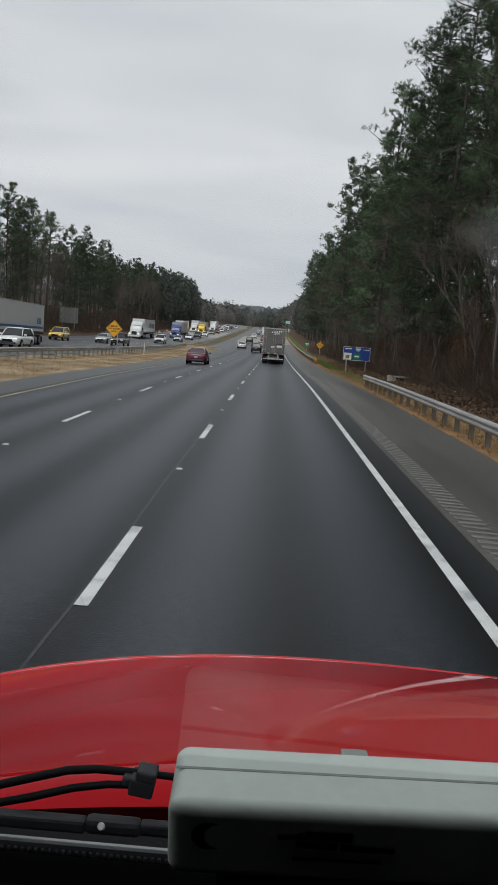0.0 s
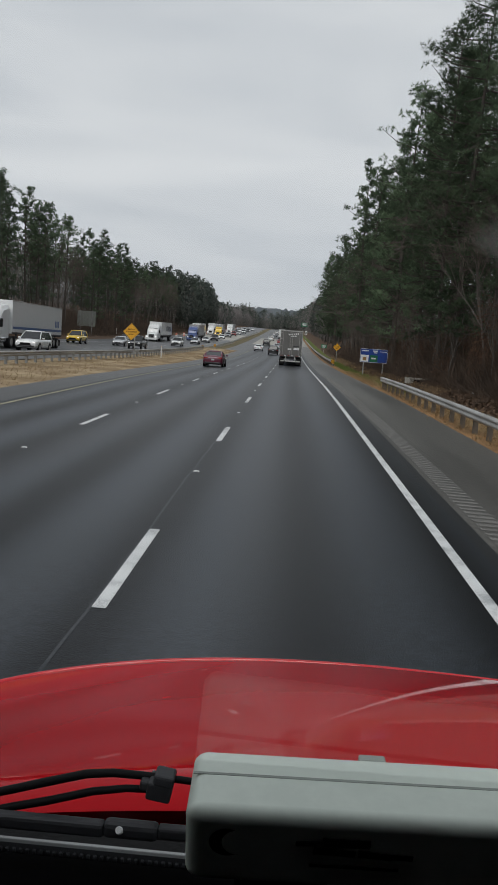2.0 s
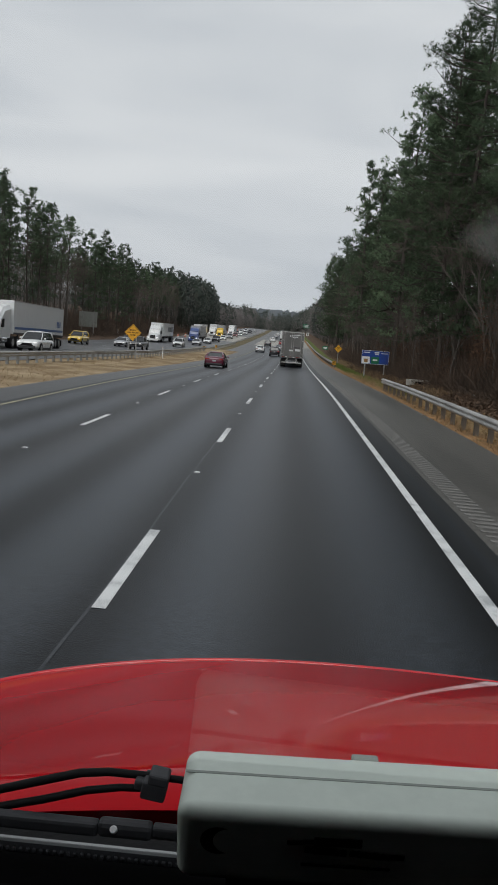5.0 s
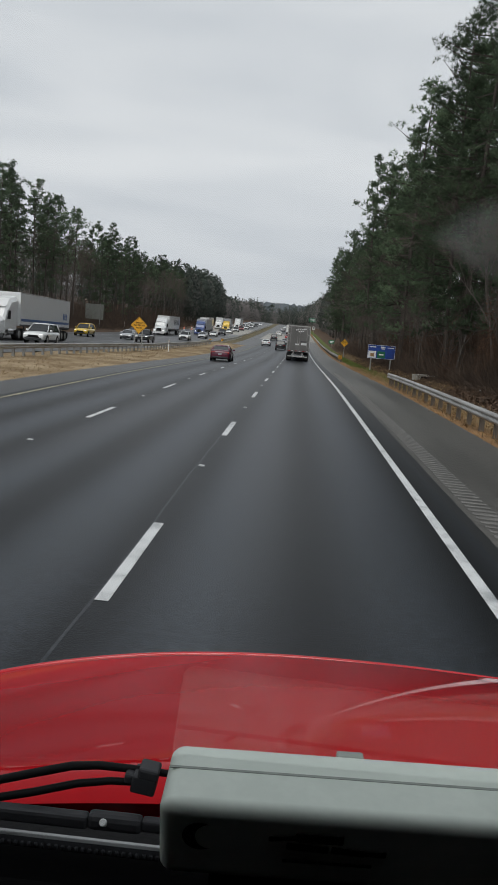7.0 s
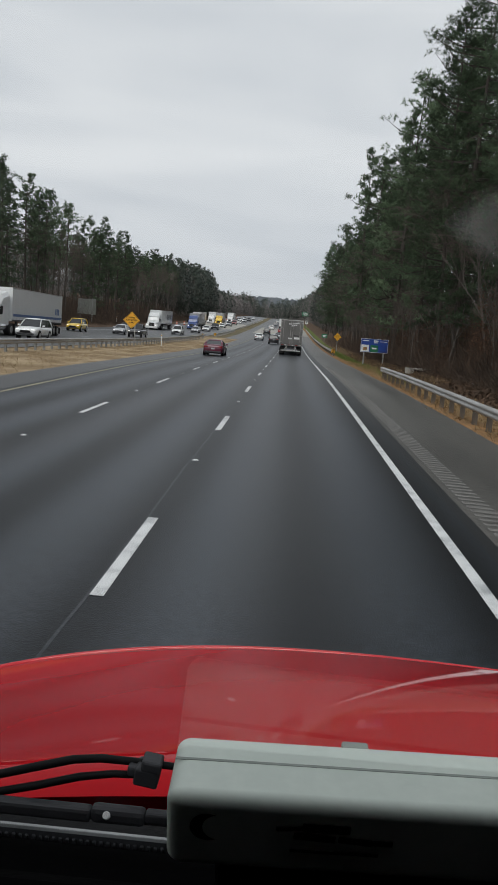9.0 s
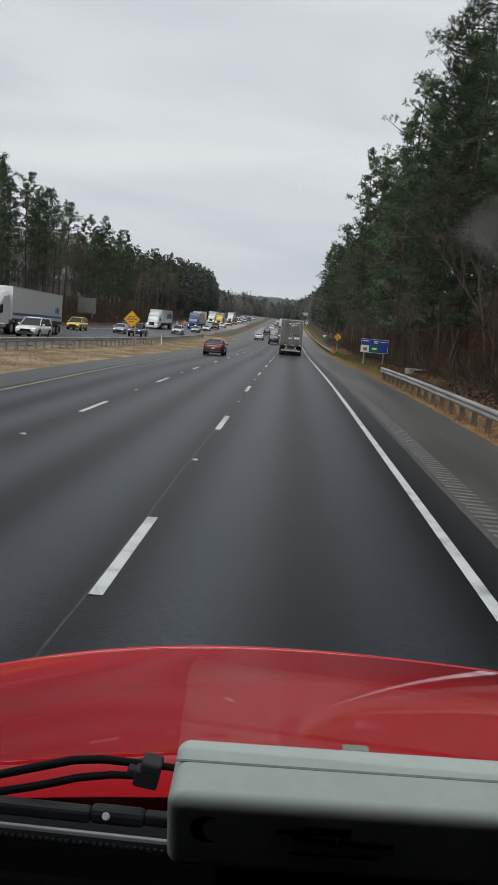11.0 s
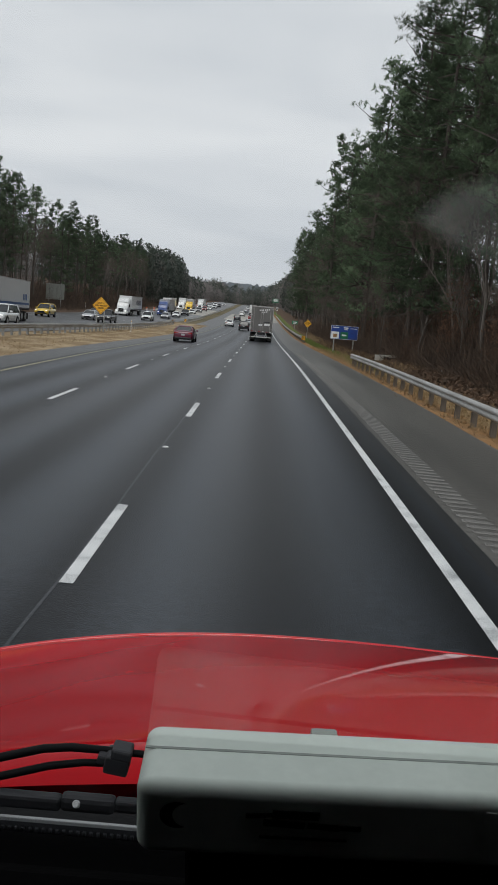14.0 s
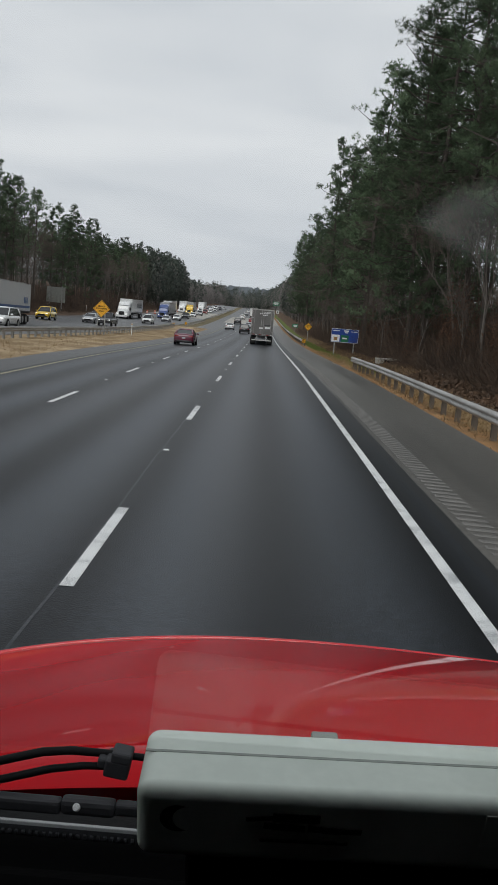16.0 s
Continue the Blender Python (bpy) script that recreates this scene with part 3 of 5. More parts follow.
# concrete drain mouth in the verge, and scraps
t = thing("drain_headwall", "pale concrete drain mouth set in the verge", "drain", at=pose(*spot(10.2, 66), 0, 0, 20))
part("slab", boxed((0, 0, 0.36), (1.9, 0.9, 0.14), 0.04), M["concrete"], t)
# solid black block painted as the shade inside the drain mouth
part("opening", boxed((0, -0.10, 0.15), (1.1, 0.6, 0.28), 0.02), M["black"], t)
for x in (-0.75, 0.75):
    part("cheek", boxed((x, 0, 0.14), (0.35, 0.85, 0.34), 0.03), M["concrete"], t)
for k, (x, y) in enumerate(((8.4, 58), (9.4, 71), (10.8, 49), (11.6, 62))):
    bm = bmesh.new()
    bmesh.ops.create_icosphere(bm, subdivisions=1, radius=0.11)
    for v in bm.verts:
        v.co = Vector((v.co.x * 1.5, v.co.y, v.co.z * 0.5)) * random.uniform(0.7, 1.2)
    ob = part("litter_scrap", bm, M["sign_white"])
    ob.location = spot(x, y, 0.03)
    tagged(ob, "small white scrap of litter on the verge", "litter", "litter")

# ---------------------------------------------------------------- trees


def leafy(name, tris, out, mat):
    """A mesh of loose triangles whose faces look the way out points, shaded softly along it."""
    turn = (np.cross(tris[:, 1] - tris[:, 0], tris[:, 2] - tris[:, 0]) * out.mean(1)).sum(1) < 0
    tris[turn] = tris[turn][:, [0, 2, 1]]
    out[turn] = out[turn][:, [0, 2, 1]]
    me = bpy.data.meshes.new(name)
    me.from_pydata(tris.reshape(-1, 3).tolist(), [], np.arange(len(tris) * 3).reshape(-1, 3).tolist())
    me.shade_smooth()
    nrm = out.reshape(-1, 3)
    me.normals_split_custom_set_from_vertices((nrm / np.linalg.norm(nrm, axis=1, keepdims=True)).tolist())
    me.materials.append(mat)
    return me


def pine(seed, height, base, limbs, clusters, tufts, blades, reach, blade=0.24, slim=0.06):
    """Meshes of one pine: trunk with limbs, and a crown of rounded clumps of needle tufts with gaps between them."""
    rng = np.random.default_rng(seed)
    bm = bmesh.new()
    lean = rng.normal(0, 0.25, 2)
    bow = rng.normal(0, 0.35, 2)

    def axis(s):
        return np.array([lean[0] * s + bow[0] * math.sin(3 * s), lean[1] * s + bow[1] * math.sin(2.5 * s + 1), s * height])
    r0 = 0.0068 * height
    tube(bm, [axis(s) - np.array([0, 0, 0.4 if s == 0 else 0]) for s in (0, 0.06, 0.25, 0.5, 0.75, 0.97)], [r0 * 1.35, r0, r0 * 0.85, r0 * 0.65, r0 * 0.38, 0.02], 7)
    heart, size, gap_phase = [], [], rng.uniform(0, 6.28)
    for k in range(limbs):
        s = base + (0.97 - base) * ((k + rng.uniform(0, 1)) / limbs) ** 0.9
        u = (s - base) / (0.97 - base)
        shape = (0.55 + 0.60 * math.sin(math.pi * min(1.0, u * 0.85 + 0.12))) * (1 - 0.62 * u ** 3)
        az = rng.uniform(0, 6.283)
        length = reach * shape * rng.uniform(0.45, 1.12) * (0.80 + 0.20 * math.cos(3 * az + 5 * u + gap_phase))
        rise = rng.uniform(-0.18, 0.22) + 0.55 * u * u
        p0 = axis(s)
        d = np.array([math.cos(az), math.sin(az), rise])
        p1 = p0 + d * length * 0.55 + np.array([0, 0, -0.07 * length])
        p2 = p0 + d * length + np.array([0, 0, 0.06 * length])
        tube(bm, (p0, p1, p2), (0.028 + 0.012 * length, 0.02 + 0.006 * length, 0.010), 3)
        side = np.array([-d[1], d[0], 0.0])
        for c in range(clusters):
            f = 1.0 if c == 0 else rng.uniform(0.30, 0.95)
            q = p0 + (p2 - p0) * f + side * rng.normal(0, 0.20) * length * f * 0.8 + np.array([0, 0, rng.normal(0.05, 0.14)])
            heart.append(q)
            size.append(rng.uniform(0.30, 0.55) * (0.75 + 0.12 * length))
    heart.append(axis(0.985))
    size.append(0.40)
    # dead stubs on the bare lower trunk
    for k in range(9):
        s = rng.uniform(0.12, max(base, 0.2))
        az = rng.uniform(0, 6.283)
        p0 = axis(s)
        tube(bm, (p0, p0 + np.array([math.cos(az), math.sin(az), 0.1]) * rng.uniform(0.4, 1.6)), (0.025, 0.008), 3)
    trunk = mesh_of("trunk", bm, M["bark"])
    heart, size = np.array(heart), np.array(size)
    out = rng.normal(size=(len(heart), tufts, 3))
    out /= np.linalg.norm(out, axis=2, keepdims=True)
    out *= rng.uniform(0.2, 1.0, (len(heart), tufts, 1)) ** 0.6
    tips = (heart[:, None, :] + out * size[:, None, None] * np.array([1.15, 1.15, 0.72])).reshape(-1, 3)
    dirs = (out * 0.9 + np.array([0, 0, 0.35])).reshape(-1, 3)
    n = len(tips)
    way = rng.normal(size=(n, blades, 3)) + dirs[:, None, :]
    way /= np.linalg.norm(way, axis=2, keepdims=True)
    ln = blade * rng.uniform(0.65, 1.2, (n, blades, 1)) * rng.uniform(0.8, 1.25, (n, 1, 1))
    side = np.cross(way, rng.normal(size=(n, blades, 3)))
    side /= np.linalg.norm(side, axis=2, keepdims=True)
    c = tips[:, None, :] + rng.normal(0, 0.03, (n, blades, 3))
    tris = np.stack([c + way * ln, c + side * ln * slim, c - side * ln * slim], 2)
    middle = np.repeat(heart, tufts, axis=0)[:, None, None, :]
    stem = np.stack([np.interp(tris[..., 2] / height, [0, 1], [0, lean[k]]) for k in (0, 1)] + [tris[..., 2] - 0.6], -1)
    out = (tris - middle) * 1.1 + (tris - stem) * 0.22 + np.array([0, 0, 0.25]) + rng.normal(0, 0.16, tris.shape)
    return trunk, leafy("crown", tris.reshape(-1, 3, 3), out.reshape(-1, 3, 3), M["needles"])


def bare_tree(seed, height, spread, depth=5):
    """Meshes of one leafless tree: trunk with limbs, and a crown of twigs."""
    rng = np.random.default_rng(seed)
    big, verts, faces = bmesh.new(), [], []

    def grow(p, d, length, r, level):
        d = d / np.linalg.norm(d)
        q = p + d * length + rng.normal(0, 0.04 * length, 3)
        if level <= 2:
            tube(big, (p, (p + q) / 2 + rng.normal(0, 0.03 * length, 3), q), (r, r * 0.85, r * 0.65), 5 if level < 2 else 4)
        else:
            s = np.cross(d, rng.normal(size=3))
            s = s / np.linalg.norm(s) * max(r, 0.012)
            e = np.cross(d, s)
            b = len(verts)
            verts.extend([p + s, p - s * 0.5 + e, p - s * 0.5 - e, q])
            faces.extend([(b, b + 1, b + 3), (b + 1, b + 2, b + 3), (b + 2, b, b + 3)])
        if level == depth:
            return
        for _ in range(3 if level in (0, 2) else 4 if level > 2 else 3):
            f = rng.uniform(0.45, 1.0) if level else rng.uniform(0.55, 1.0)
            nd = d * 0.9 + rng.normal(0, spread, 3) + np.array([0, 0, 0.25])
            grow(p + (q - p) * f, nd, length * rng.uniform(0.5, 0.75), r * 0.5, level + 1)
        grow(q, d + rng.normal(0, 0.15, 3), length * 0.62, r * 0.6, level + 1)
    grow(np.array([0, 0, -0.4]), np.array([rng.normal(0, 0.05), rng.normal(0, 0.05), 1.0]), height * 0.42, 0.008 * height, 0)
    trunk = mesh_of("trunk", big, M["bark_grey"])
    me = bpy.data.meshes.new("crown")
    me.from_pydata([tuple(v) for v in verts], [], faces)
    me.materials.append(M["twigs"])
    return trunk, me


def plant(kind_name, label, meshes, x, y, scale, group):
    t = thing(kind_name, label, "tree", group, pose(*spot(x, y), 0, 0, random.uniform(0, 360)) @ Matrix.Diagonal((scale * random.uniform(0.9, 1.1), scale * random.uniform(0.9, 1.1), scale, 1)))
    for nm, me in zip(("trunk", "crown"), meshes):
        ob = new(nm, me)
        ob.parent = t
    return t


NEAR_PINES = [pine(11 + k, 25.0, b, 84, 4, 11, 16, r, 0.20, 0.062) for k, (b, r) in enumerate(((0.10, 4.0), (0.20, 3.7), (0.07, 4.4), (0.28, 4.0)))]
EDGE_PINES = [pine(21 + k, 25.0, b, 60, 4, 8, 7, r, 0.27, 0.12) for k, (b, r) in enumerate(((0.12, 4.0), (0.22, 3.7), (0.09, 4.3)))]
DEEP_PINES = [pine(31 + k, 25.0, b, 38, 4, 5, 6, r, 0.37, 0.16) for k, (b, r) in enumerate(((0.42, 3.8), (0.52, 3.7), (0.36, 4.1), (0.48, 4.4)))]
BARE = [bare_tree(51 + k, 19.0, s) for k, s in enumerate((0.42, 0.5, 0.36, 0.45))]

random.seed(7)
PINE_LABEL, BARE_LABEL = "tall dark green pine at the edge of the wood", "leafless grey-brown tree among the pines"
# right-hand wood: an edge row, then deeper rows
y = 14.0
while y < 330:
    gap = 168 < y < 215
    if not gap:
        s = random.choice((0.92, 1.02, 1.10, 1.16, 1.22, 1.34)) * random.uniform(0.96, 1.04)
        plant("pine_tree", PINE_LABEL, random.choice(DEEP_PINES if y < 38 else NEAR_PINES if y < 92 else EDGE_PINES), random.uniform(11.6, 14.2), y, s, "roadside pines")
    else:
        plant("bare_tree", BARE_LABEL, random.choice(BARE), random.uniform(15, 20), y, random.uniform(0.7, 0.95), "bare trees")
    y += random.uniform(3.4, 5.6) * (1 + y / 400)
for lo, hi, step, y1 in ((14.5, 17.5, 4.6, 300), (18.5, 23, 5.0, 260), (24, 32, 6.0, 200)):
    y = 8.0 + random.uniform(0, 4)
    while y < y1:
        r = random.random()
        if r < 0.72:
            plant("pine_tree", "tall dark green pine deeper in the wood", random.choice(NEAR_PINES if 46 < y < 70 and lo < 18 else DEEP_PINES if r < 0.5 or lo > 18 else EDGE_PINES), random.uniform(lo, hi), y, random.uniform(0.95, 1.2), "wood pines")
        else:
            plant("bare_tree", BARE_LABEL, random.choice(BARE), random.uniform(lo, hi), y, random.uniform(0.9, 1.25), "bare trees")
        y += step * random.uniform(0.7, 1.35) * (1 + y / 400)
y = 16.0
while y < 165:
    plant("bare_tree", "slim leafless sapling before the pines", random.choice(BARE), random.uniform(10.9, 12.6), y, random.uniform(0.25, 0.62), "bare saplings")
    y += random.uniform(3.0, 7.0)
# left-hand wood beyond the oncoming lanes
for lo, hi, step, y0, y1, dense in ((-43.5, -40.5, 5.2, 55, 415, True), (-50, -45, 5.5, 60, 400, False), (-59, -51, 7, 70, 320, False), (-72, -60, 9, 80, 300, False)):
    y = y0 + random.uniform(0, 4)
    while y < y1:
        r = random.random()
        if r < 0.74:
            plant("pine_tree", "tall pine with a bare trunk on the far bank", random.choice(DEEP_PINES if r < 0.3 or not dense else EDGE_PINES), random.uniform(lo, hi), y, random.uniform(0.76, 0.95) * (1.0 - 0.24 * min(1.0, max(0.0, (y - 110) / 200))), "far bank pines")
        else:
            plant("bare_tree", "leafless brown tree on the far bank", random.choice(BARE), random.uniform(lo, hi), y, random.uniform(0.7, 0.9), "bare trees")
        y += step * random.uniform(0.7, 1.4)


def woods(name, label, places, seed, green, hmin, hmax):
    """Distant woods: many ragged crowns of small leaves, in one mesh."""
    rng = np.random.default_rng(seed)
    vs, fs = [], []
    for x, y, g in places:
        if g != green:
            continue
        h = rng.uniform(hmin, hmax) * (0.66 if x < -30 and 430 < y < 930 else 1.25 if y > 930 else 1.0)
        o = np.array(spot(x, y))
        n = (230 if y < 480 else 90) * (1 if green else 2)
        size = (0.27 + 0.00046 * y) * (1.0 if green else 0.75)
        u = rng.uniform(0.12 if green else 0.05, 1.0, n)
        rad = (2.6 if green else 3.2) * (1.8 if y > 930 else 1.0) * np.sin(np.pi * np.clip(u * 0.85 + 0.12, 0, 1)) ** 0.7 * rng.uniform(0.4, 1.1, n)
        az = rng.uniform(0, 6.283, n)
        c = o + np.stack([rad * np.cos(az), rad * np.sin(az), u * h], 1)
        a = rng.normal(size=(n, 3)) * (0.75 if green else 0.95) * size
        b = rng.normal(size=(n, 3)) * (0.6 if green else 0.12) * size
        if not green:
            a[:, 2] = np.abs(a[:, 2]) + 0.6 * size
        tri = np.stack([c + a, c - a * 0.6 + b, c - a * 0.6 - b], 1)
        face = (tri - o - np.array([0, 0, h * 0.5])) * np.array([1, 1, 0.35]) + np.array([0, 0, 1.2]) + rng.normal(0, 0.35, tri.shape)
        vs.append(tri)
        fs.append(face)
        w = 0.18
        stem = np.array([[o + (-w, 0, -0.5), o + (w, 0, -0.5), o + (0, 0, h * 0.8)], [o + (0, w, -0.5), o + (0, -w, -0.5), o + (0, 0, h * 0.8)]])
        vs.append(stem)
        fs.append(np.broadcast_to(np.array([0.3, -1.0, 0.4]), stem.shape))
    ob = new(name, leafy(name, np.concatenate(vs), np.concatenate(fs), M["needles_hazed" if green else "twigs_hazed"]))
    return tagged(ob, label, "woods", kind="stuff")


rng = np.random.default_rng(5)
places = []
for _ in range(3300):
    y = 300 + 1000 * rng.random() ** 1.25
    side = rng.random() < 0.55
    off = rng.exponential(13)
    x = (-39 - off) if side else (13 + off)
    places.append((x, y, rng.random() < ((0.85 if y < 430 else 0.16) if side else 0.45)))
for _ in range(1500):
    places.append((rng.uniform(-260, 260), rng.uniform(930, 1250), rng.random() < 0.5))
for _ in range(800):
    side = rng.random() < 0.5
    places.append((rng.uniform(-130, -62) if side else rng.uniform(44, 130), rng.uniform(30, 320), rng.random() < 0.5))
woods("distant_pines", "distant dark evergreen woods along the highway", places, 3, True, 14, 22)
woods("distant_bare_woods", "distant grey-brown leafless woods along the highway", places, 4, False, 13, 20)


# backdrop ridge; its blue-grey haze is painted into the base colour
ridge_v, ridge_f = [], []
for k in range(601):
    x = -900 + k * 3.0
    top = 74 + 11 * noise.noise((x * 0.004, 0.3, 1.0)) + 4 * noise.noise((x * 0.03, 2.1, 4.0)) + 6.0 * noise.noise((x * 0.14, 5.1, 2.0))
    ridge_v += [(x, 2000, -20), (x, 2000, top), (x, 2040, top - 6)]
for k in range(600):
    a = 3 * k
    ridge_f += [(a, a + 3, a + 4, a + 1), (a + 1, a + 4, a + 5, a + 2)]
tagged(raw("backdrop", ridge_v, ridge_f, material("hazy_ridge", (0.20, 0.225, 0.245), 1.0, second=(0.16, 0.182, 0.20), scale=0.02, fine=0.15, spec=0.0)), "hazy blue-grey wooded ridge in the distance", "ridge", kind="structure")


def brush(name, label, zones, seed, mat, size, thin=0.05, lean=0.35):
    """Low twigs and dead leaves in one mesh. zones: x range, y range, height, count."""
    rng = np.random.default_rng(seed)
    vs = []
    for x0, x1, y0, y1, h, n in zones:
        xs, ys = rng.uniform(x0, x1, n), y0 + (y1 - y0) * rng.uniform(0, 1, n) ** 1.3
        for x, y in zip(xs, ys):
            o = np.array(spot(x, y, -0.05))
            clump = rng.integers(4, 8)
            top = h * rng.uniform(0.35, 1.0)
            for _ in range(clump):
                d = rng.normal(0, lean, 3) + np.array([0, 0, 1.0])
                p = o + rng.normal(0, 0.25, 3) * np.array([1, 1, 0])
                q = p + d * top * rng.uniform(0.5, 1.0)
                s = rng.normal(size=3) * thin * size
                m = (p + q) / 2 + rng.normal(0, 0.1, 3)
                vs += [p, m + s, q, m - s]
    f = (np.arange(len(vs) // 4)[:, None] * 4 + np.arange(4)).tolist()
    return tagged(raw(name, vs, f, mat), label, "brush", kind="stuff")


brush("brush", "brown leafless brush at the foot of the wood", ((10.4, 14.5, 34, 170, 1.4, 8500), (12.5, 20, 36, 150, 2.6, 8500), (20, 36, 60, 210, 4.5, 3000), (8.8, 20, 165, 225, 1.6, 1200), (-42.5, -36.6, 50, 330, 1.5, 9000), (-50, -41, 60, 320, 3.2, 5500)), 9, M["brush"], 1.0, 0.009, 0.95)
def leaf_thicket(name, label, zones, seed, mat):
    """Saplings that keep their dead leaves: small brown leaves hung in loose clouds, in one mesh. zones: x, y, radius, height, count."""
    rng = np.random.default_rng(seed)
    vs = []
    for x, y, r, h, n in zones:
        o = np.array(spot(x, y))
        az, rad, u = rng.uniform(0, 6.283, n), r * np.sqrt(rng.random(n)), rng.beta(1.6, 1.5, n)
        c = o + np.stack([rad * np.cos(az) * (1 - 0.45 * u), rad * np.sin(az) * (1 - 0.45 * u), u * h], 1)
        c += 0.25 * np.sin(c[:, [1, 2, 0]] * 2.3)
        a, b = rng.normal(size=(n, 3)) * 0.030, rng.normal(size=(n, 3)) * 0.021
        vs.append(np.stack([c - a, c + b, c + a, c - b], 1).reshape(-1, 3))
    vs = np.concatenate(vs)
    f = (np.arange(len(vs) // 4)[:, None] * 4 + np.arange(4)).tolist()
    return tagged(raw(name, vs.tolist(), f, mat), label, "brush", kind="stuff")


rng = np.random.default_rng(77)
leaf_thicket("dead_leaf_thicket", "young trees with clinging brown leaves below the pines", [(rng.uniform(11.0, 15.5), 16 + 110 * rng.random() ** 1.2, rng.uniform(0.9, 1.9), rng.uniform(2.0, 5.5), 1150) for _ in range(62)], 78, M["brown_leaves"])
brush("dead_leaves", "dead brown leaves heaped below the trees", ((8.9, 13.5, 14, 130, 0.12, 9000),), 10, M["litter"], 1.0, 0.042)
brush("roadside_grass", "dry straw-coloured grass along the verge", ((5.6, 8.8, 8, 90, 0.20, 3600), (8.5, 10.5, 52, 180, 0.30, 1500)), 12, M["grass_dry"], 0.4, 0.02)
brush("median_grass", "dry straw-coloured tufts on the sandy median", ((-16.4, -11.3, 18, 130, 0.09, 1700),), 14, M["grass_dry"], 0.4, 0.014, 0.9)
brush("green_grass", "short green grass along the verge", ((6.5, 8.6, 50, 150, 0.12, 3600),), 13, M["grass"], 0.4, 0.02)

# ---------------------------------------------------------------- vehicles


def wheel(parent, x, y, r, w, rim_mat="rim"):
    out = 1 if x > 0 else -1
    t = part("wheel", wheel_disc(bmesh.new(), (x, y, r), r * 0.62, w * 0.9), M["black"], parent)
    part("tyre", wheel_disc(bmesh.new(), (x, y, r), r, w), M["rubber"], t)
    bm = bmesh.new()
    rings = [[(x + out * (w / 2 + d), y + q * math.cos(a), r + q * math.sin(a)) for a in (2 * math.pi * k / 16 for k in range(16))] for d, q in ((-0.02, r * 0.66), (0.012, r * 0.62), (0.004, r * 0.30), (0.02, r * 0.14))]
    loft(bm, rings)
    part("rim", bm, M[rim_mat], t)
    return t


def car(name, label, colour, style, at, group="traffic", lit=True):
    """A car, front along +y, on the ground at its origin. style: sedan, suv or pickup."""
    t = thing(name, label, "car", group, at)
    body = P[colour]
    if style == "sedan":
        secs = ((-2.42, 0.74, 0.42, 0.80), (-2.36, 0.84, 0.30, 0.98), (-2.0, 0.90, 0.24, 1.04), (-1.2, 0.925, 0.20, 1.00), (0.3, 0.925, 0.19, 0.97), (1.2, 0.915, 0.20, 0.95), (1.9, 0.88, 0.22, 0.86), (2.3, 0.80, 0.28, 0.74), (2.42, 0.66, 0.36, 0.64))
        low, high = (-2.05, 1.15, 0.83, 0.97), (-1.05, 0.25, 0.60, 1.43)
        rw, wy, h = 0.33, (-1.38, 1.42), 1.43
    elif style == "suv":
        secs = ((-2.36, 0.80, 0.46, 0.95), (-2.30, 0.90, 0.36, 1.08), (-1.8, 0.945, 0.30, 1.12), (0.2, 0.95, 0.28, 1.10), (1.1, 0.945, 0.30, 1.08), (1.9, 0.92, 0.32, 1.02), (2.28, 0.87, 0.38, 0.92), (2.40, 0.76, 0.46, 0.82))
        low, high = (-2.28, 1.15, 0.87, 1.09), (-1.95, 0.30, 0.68, 1.74)
        rw, wy, h = 0.37, (-1.42, 1.42), 1.74
    else:
        secs = ((-2.9, 0.93, 0.55, 1.12), (-2.85, 0.96, 0.46, 1.20), (-0.4, 0.975, 0.42, 1.20), (0.2, 0.975, 0.40, 1.18), (1.5, 0.97, 0.40, 1.16), (2.4, 0.95, 0.42, 1.12), (2.75, 0.90, 0.48, 1.0), (2.85, 0.80, 0.56, 0.90))
        low, high = (-0.65, 1.40, 0.90, 1.18), (-0.45, 0.60, 0.72, 1.88)
        rw, wy, h = 0.40, (-1.75, 1.80), 1.88
    rings = []
    for y, w, z0, z1 in secs:
        zm = z0 + (z1 - z0) * 0.58
        rings.append([(-w * 0.86, y, z0), (w * 0.86, y, z0), (w * 0.98, y, z0 + 0.12), (w, y, zm), (w * 0.96, y, z1 - 0.07), (w * 0.80, y, z1), (0, y, z1 + 0.025), (-w * 0.80, y, z1), (-w * 0.96, y, z1 - 0.07), (-w, y, zm), (-w * 0.98, y, z0 + 0.12)])
    part("body", loft(bmesh.new(), rings), body, t, smooth=True)
    (a0, a1, aw, az), (b0, b1, bw, bz) = low, high
    bm = bmesh.new()
    loft(bm, [[(-aw, a0, az - 0.06), (aw, a0, az - 0.06), (aw, a1, az - 0.06), (-aw, a1, az - 0.06)], [(-bw, b0, bz - 0.03), (bw, b0, bz - 0.03), (bw, b1, bz - 0.03), (-bw, b1, bz - 0.03)], [(-bw * 0.9, b0 + 0.12, bz + 0.01), (bw * 0.9, b0 + 0.12, bz + 0.01), (bw * 0.9, b1 - 0.12, bz + 0.01), (-bw * 0.9, b1 - 0.12, bz + 0.01)]])
    bmesh.ops.bevel(bm, geom=bm.edges[:], offset=0.07, segments=3, profile=0.6, affect="EDGES")
    part("cabin", bm, M["window"], t, smooth=True)
    bm = bmesh.new()
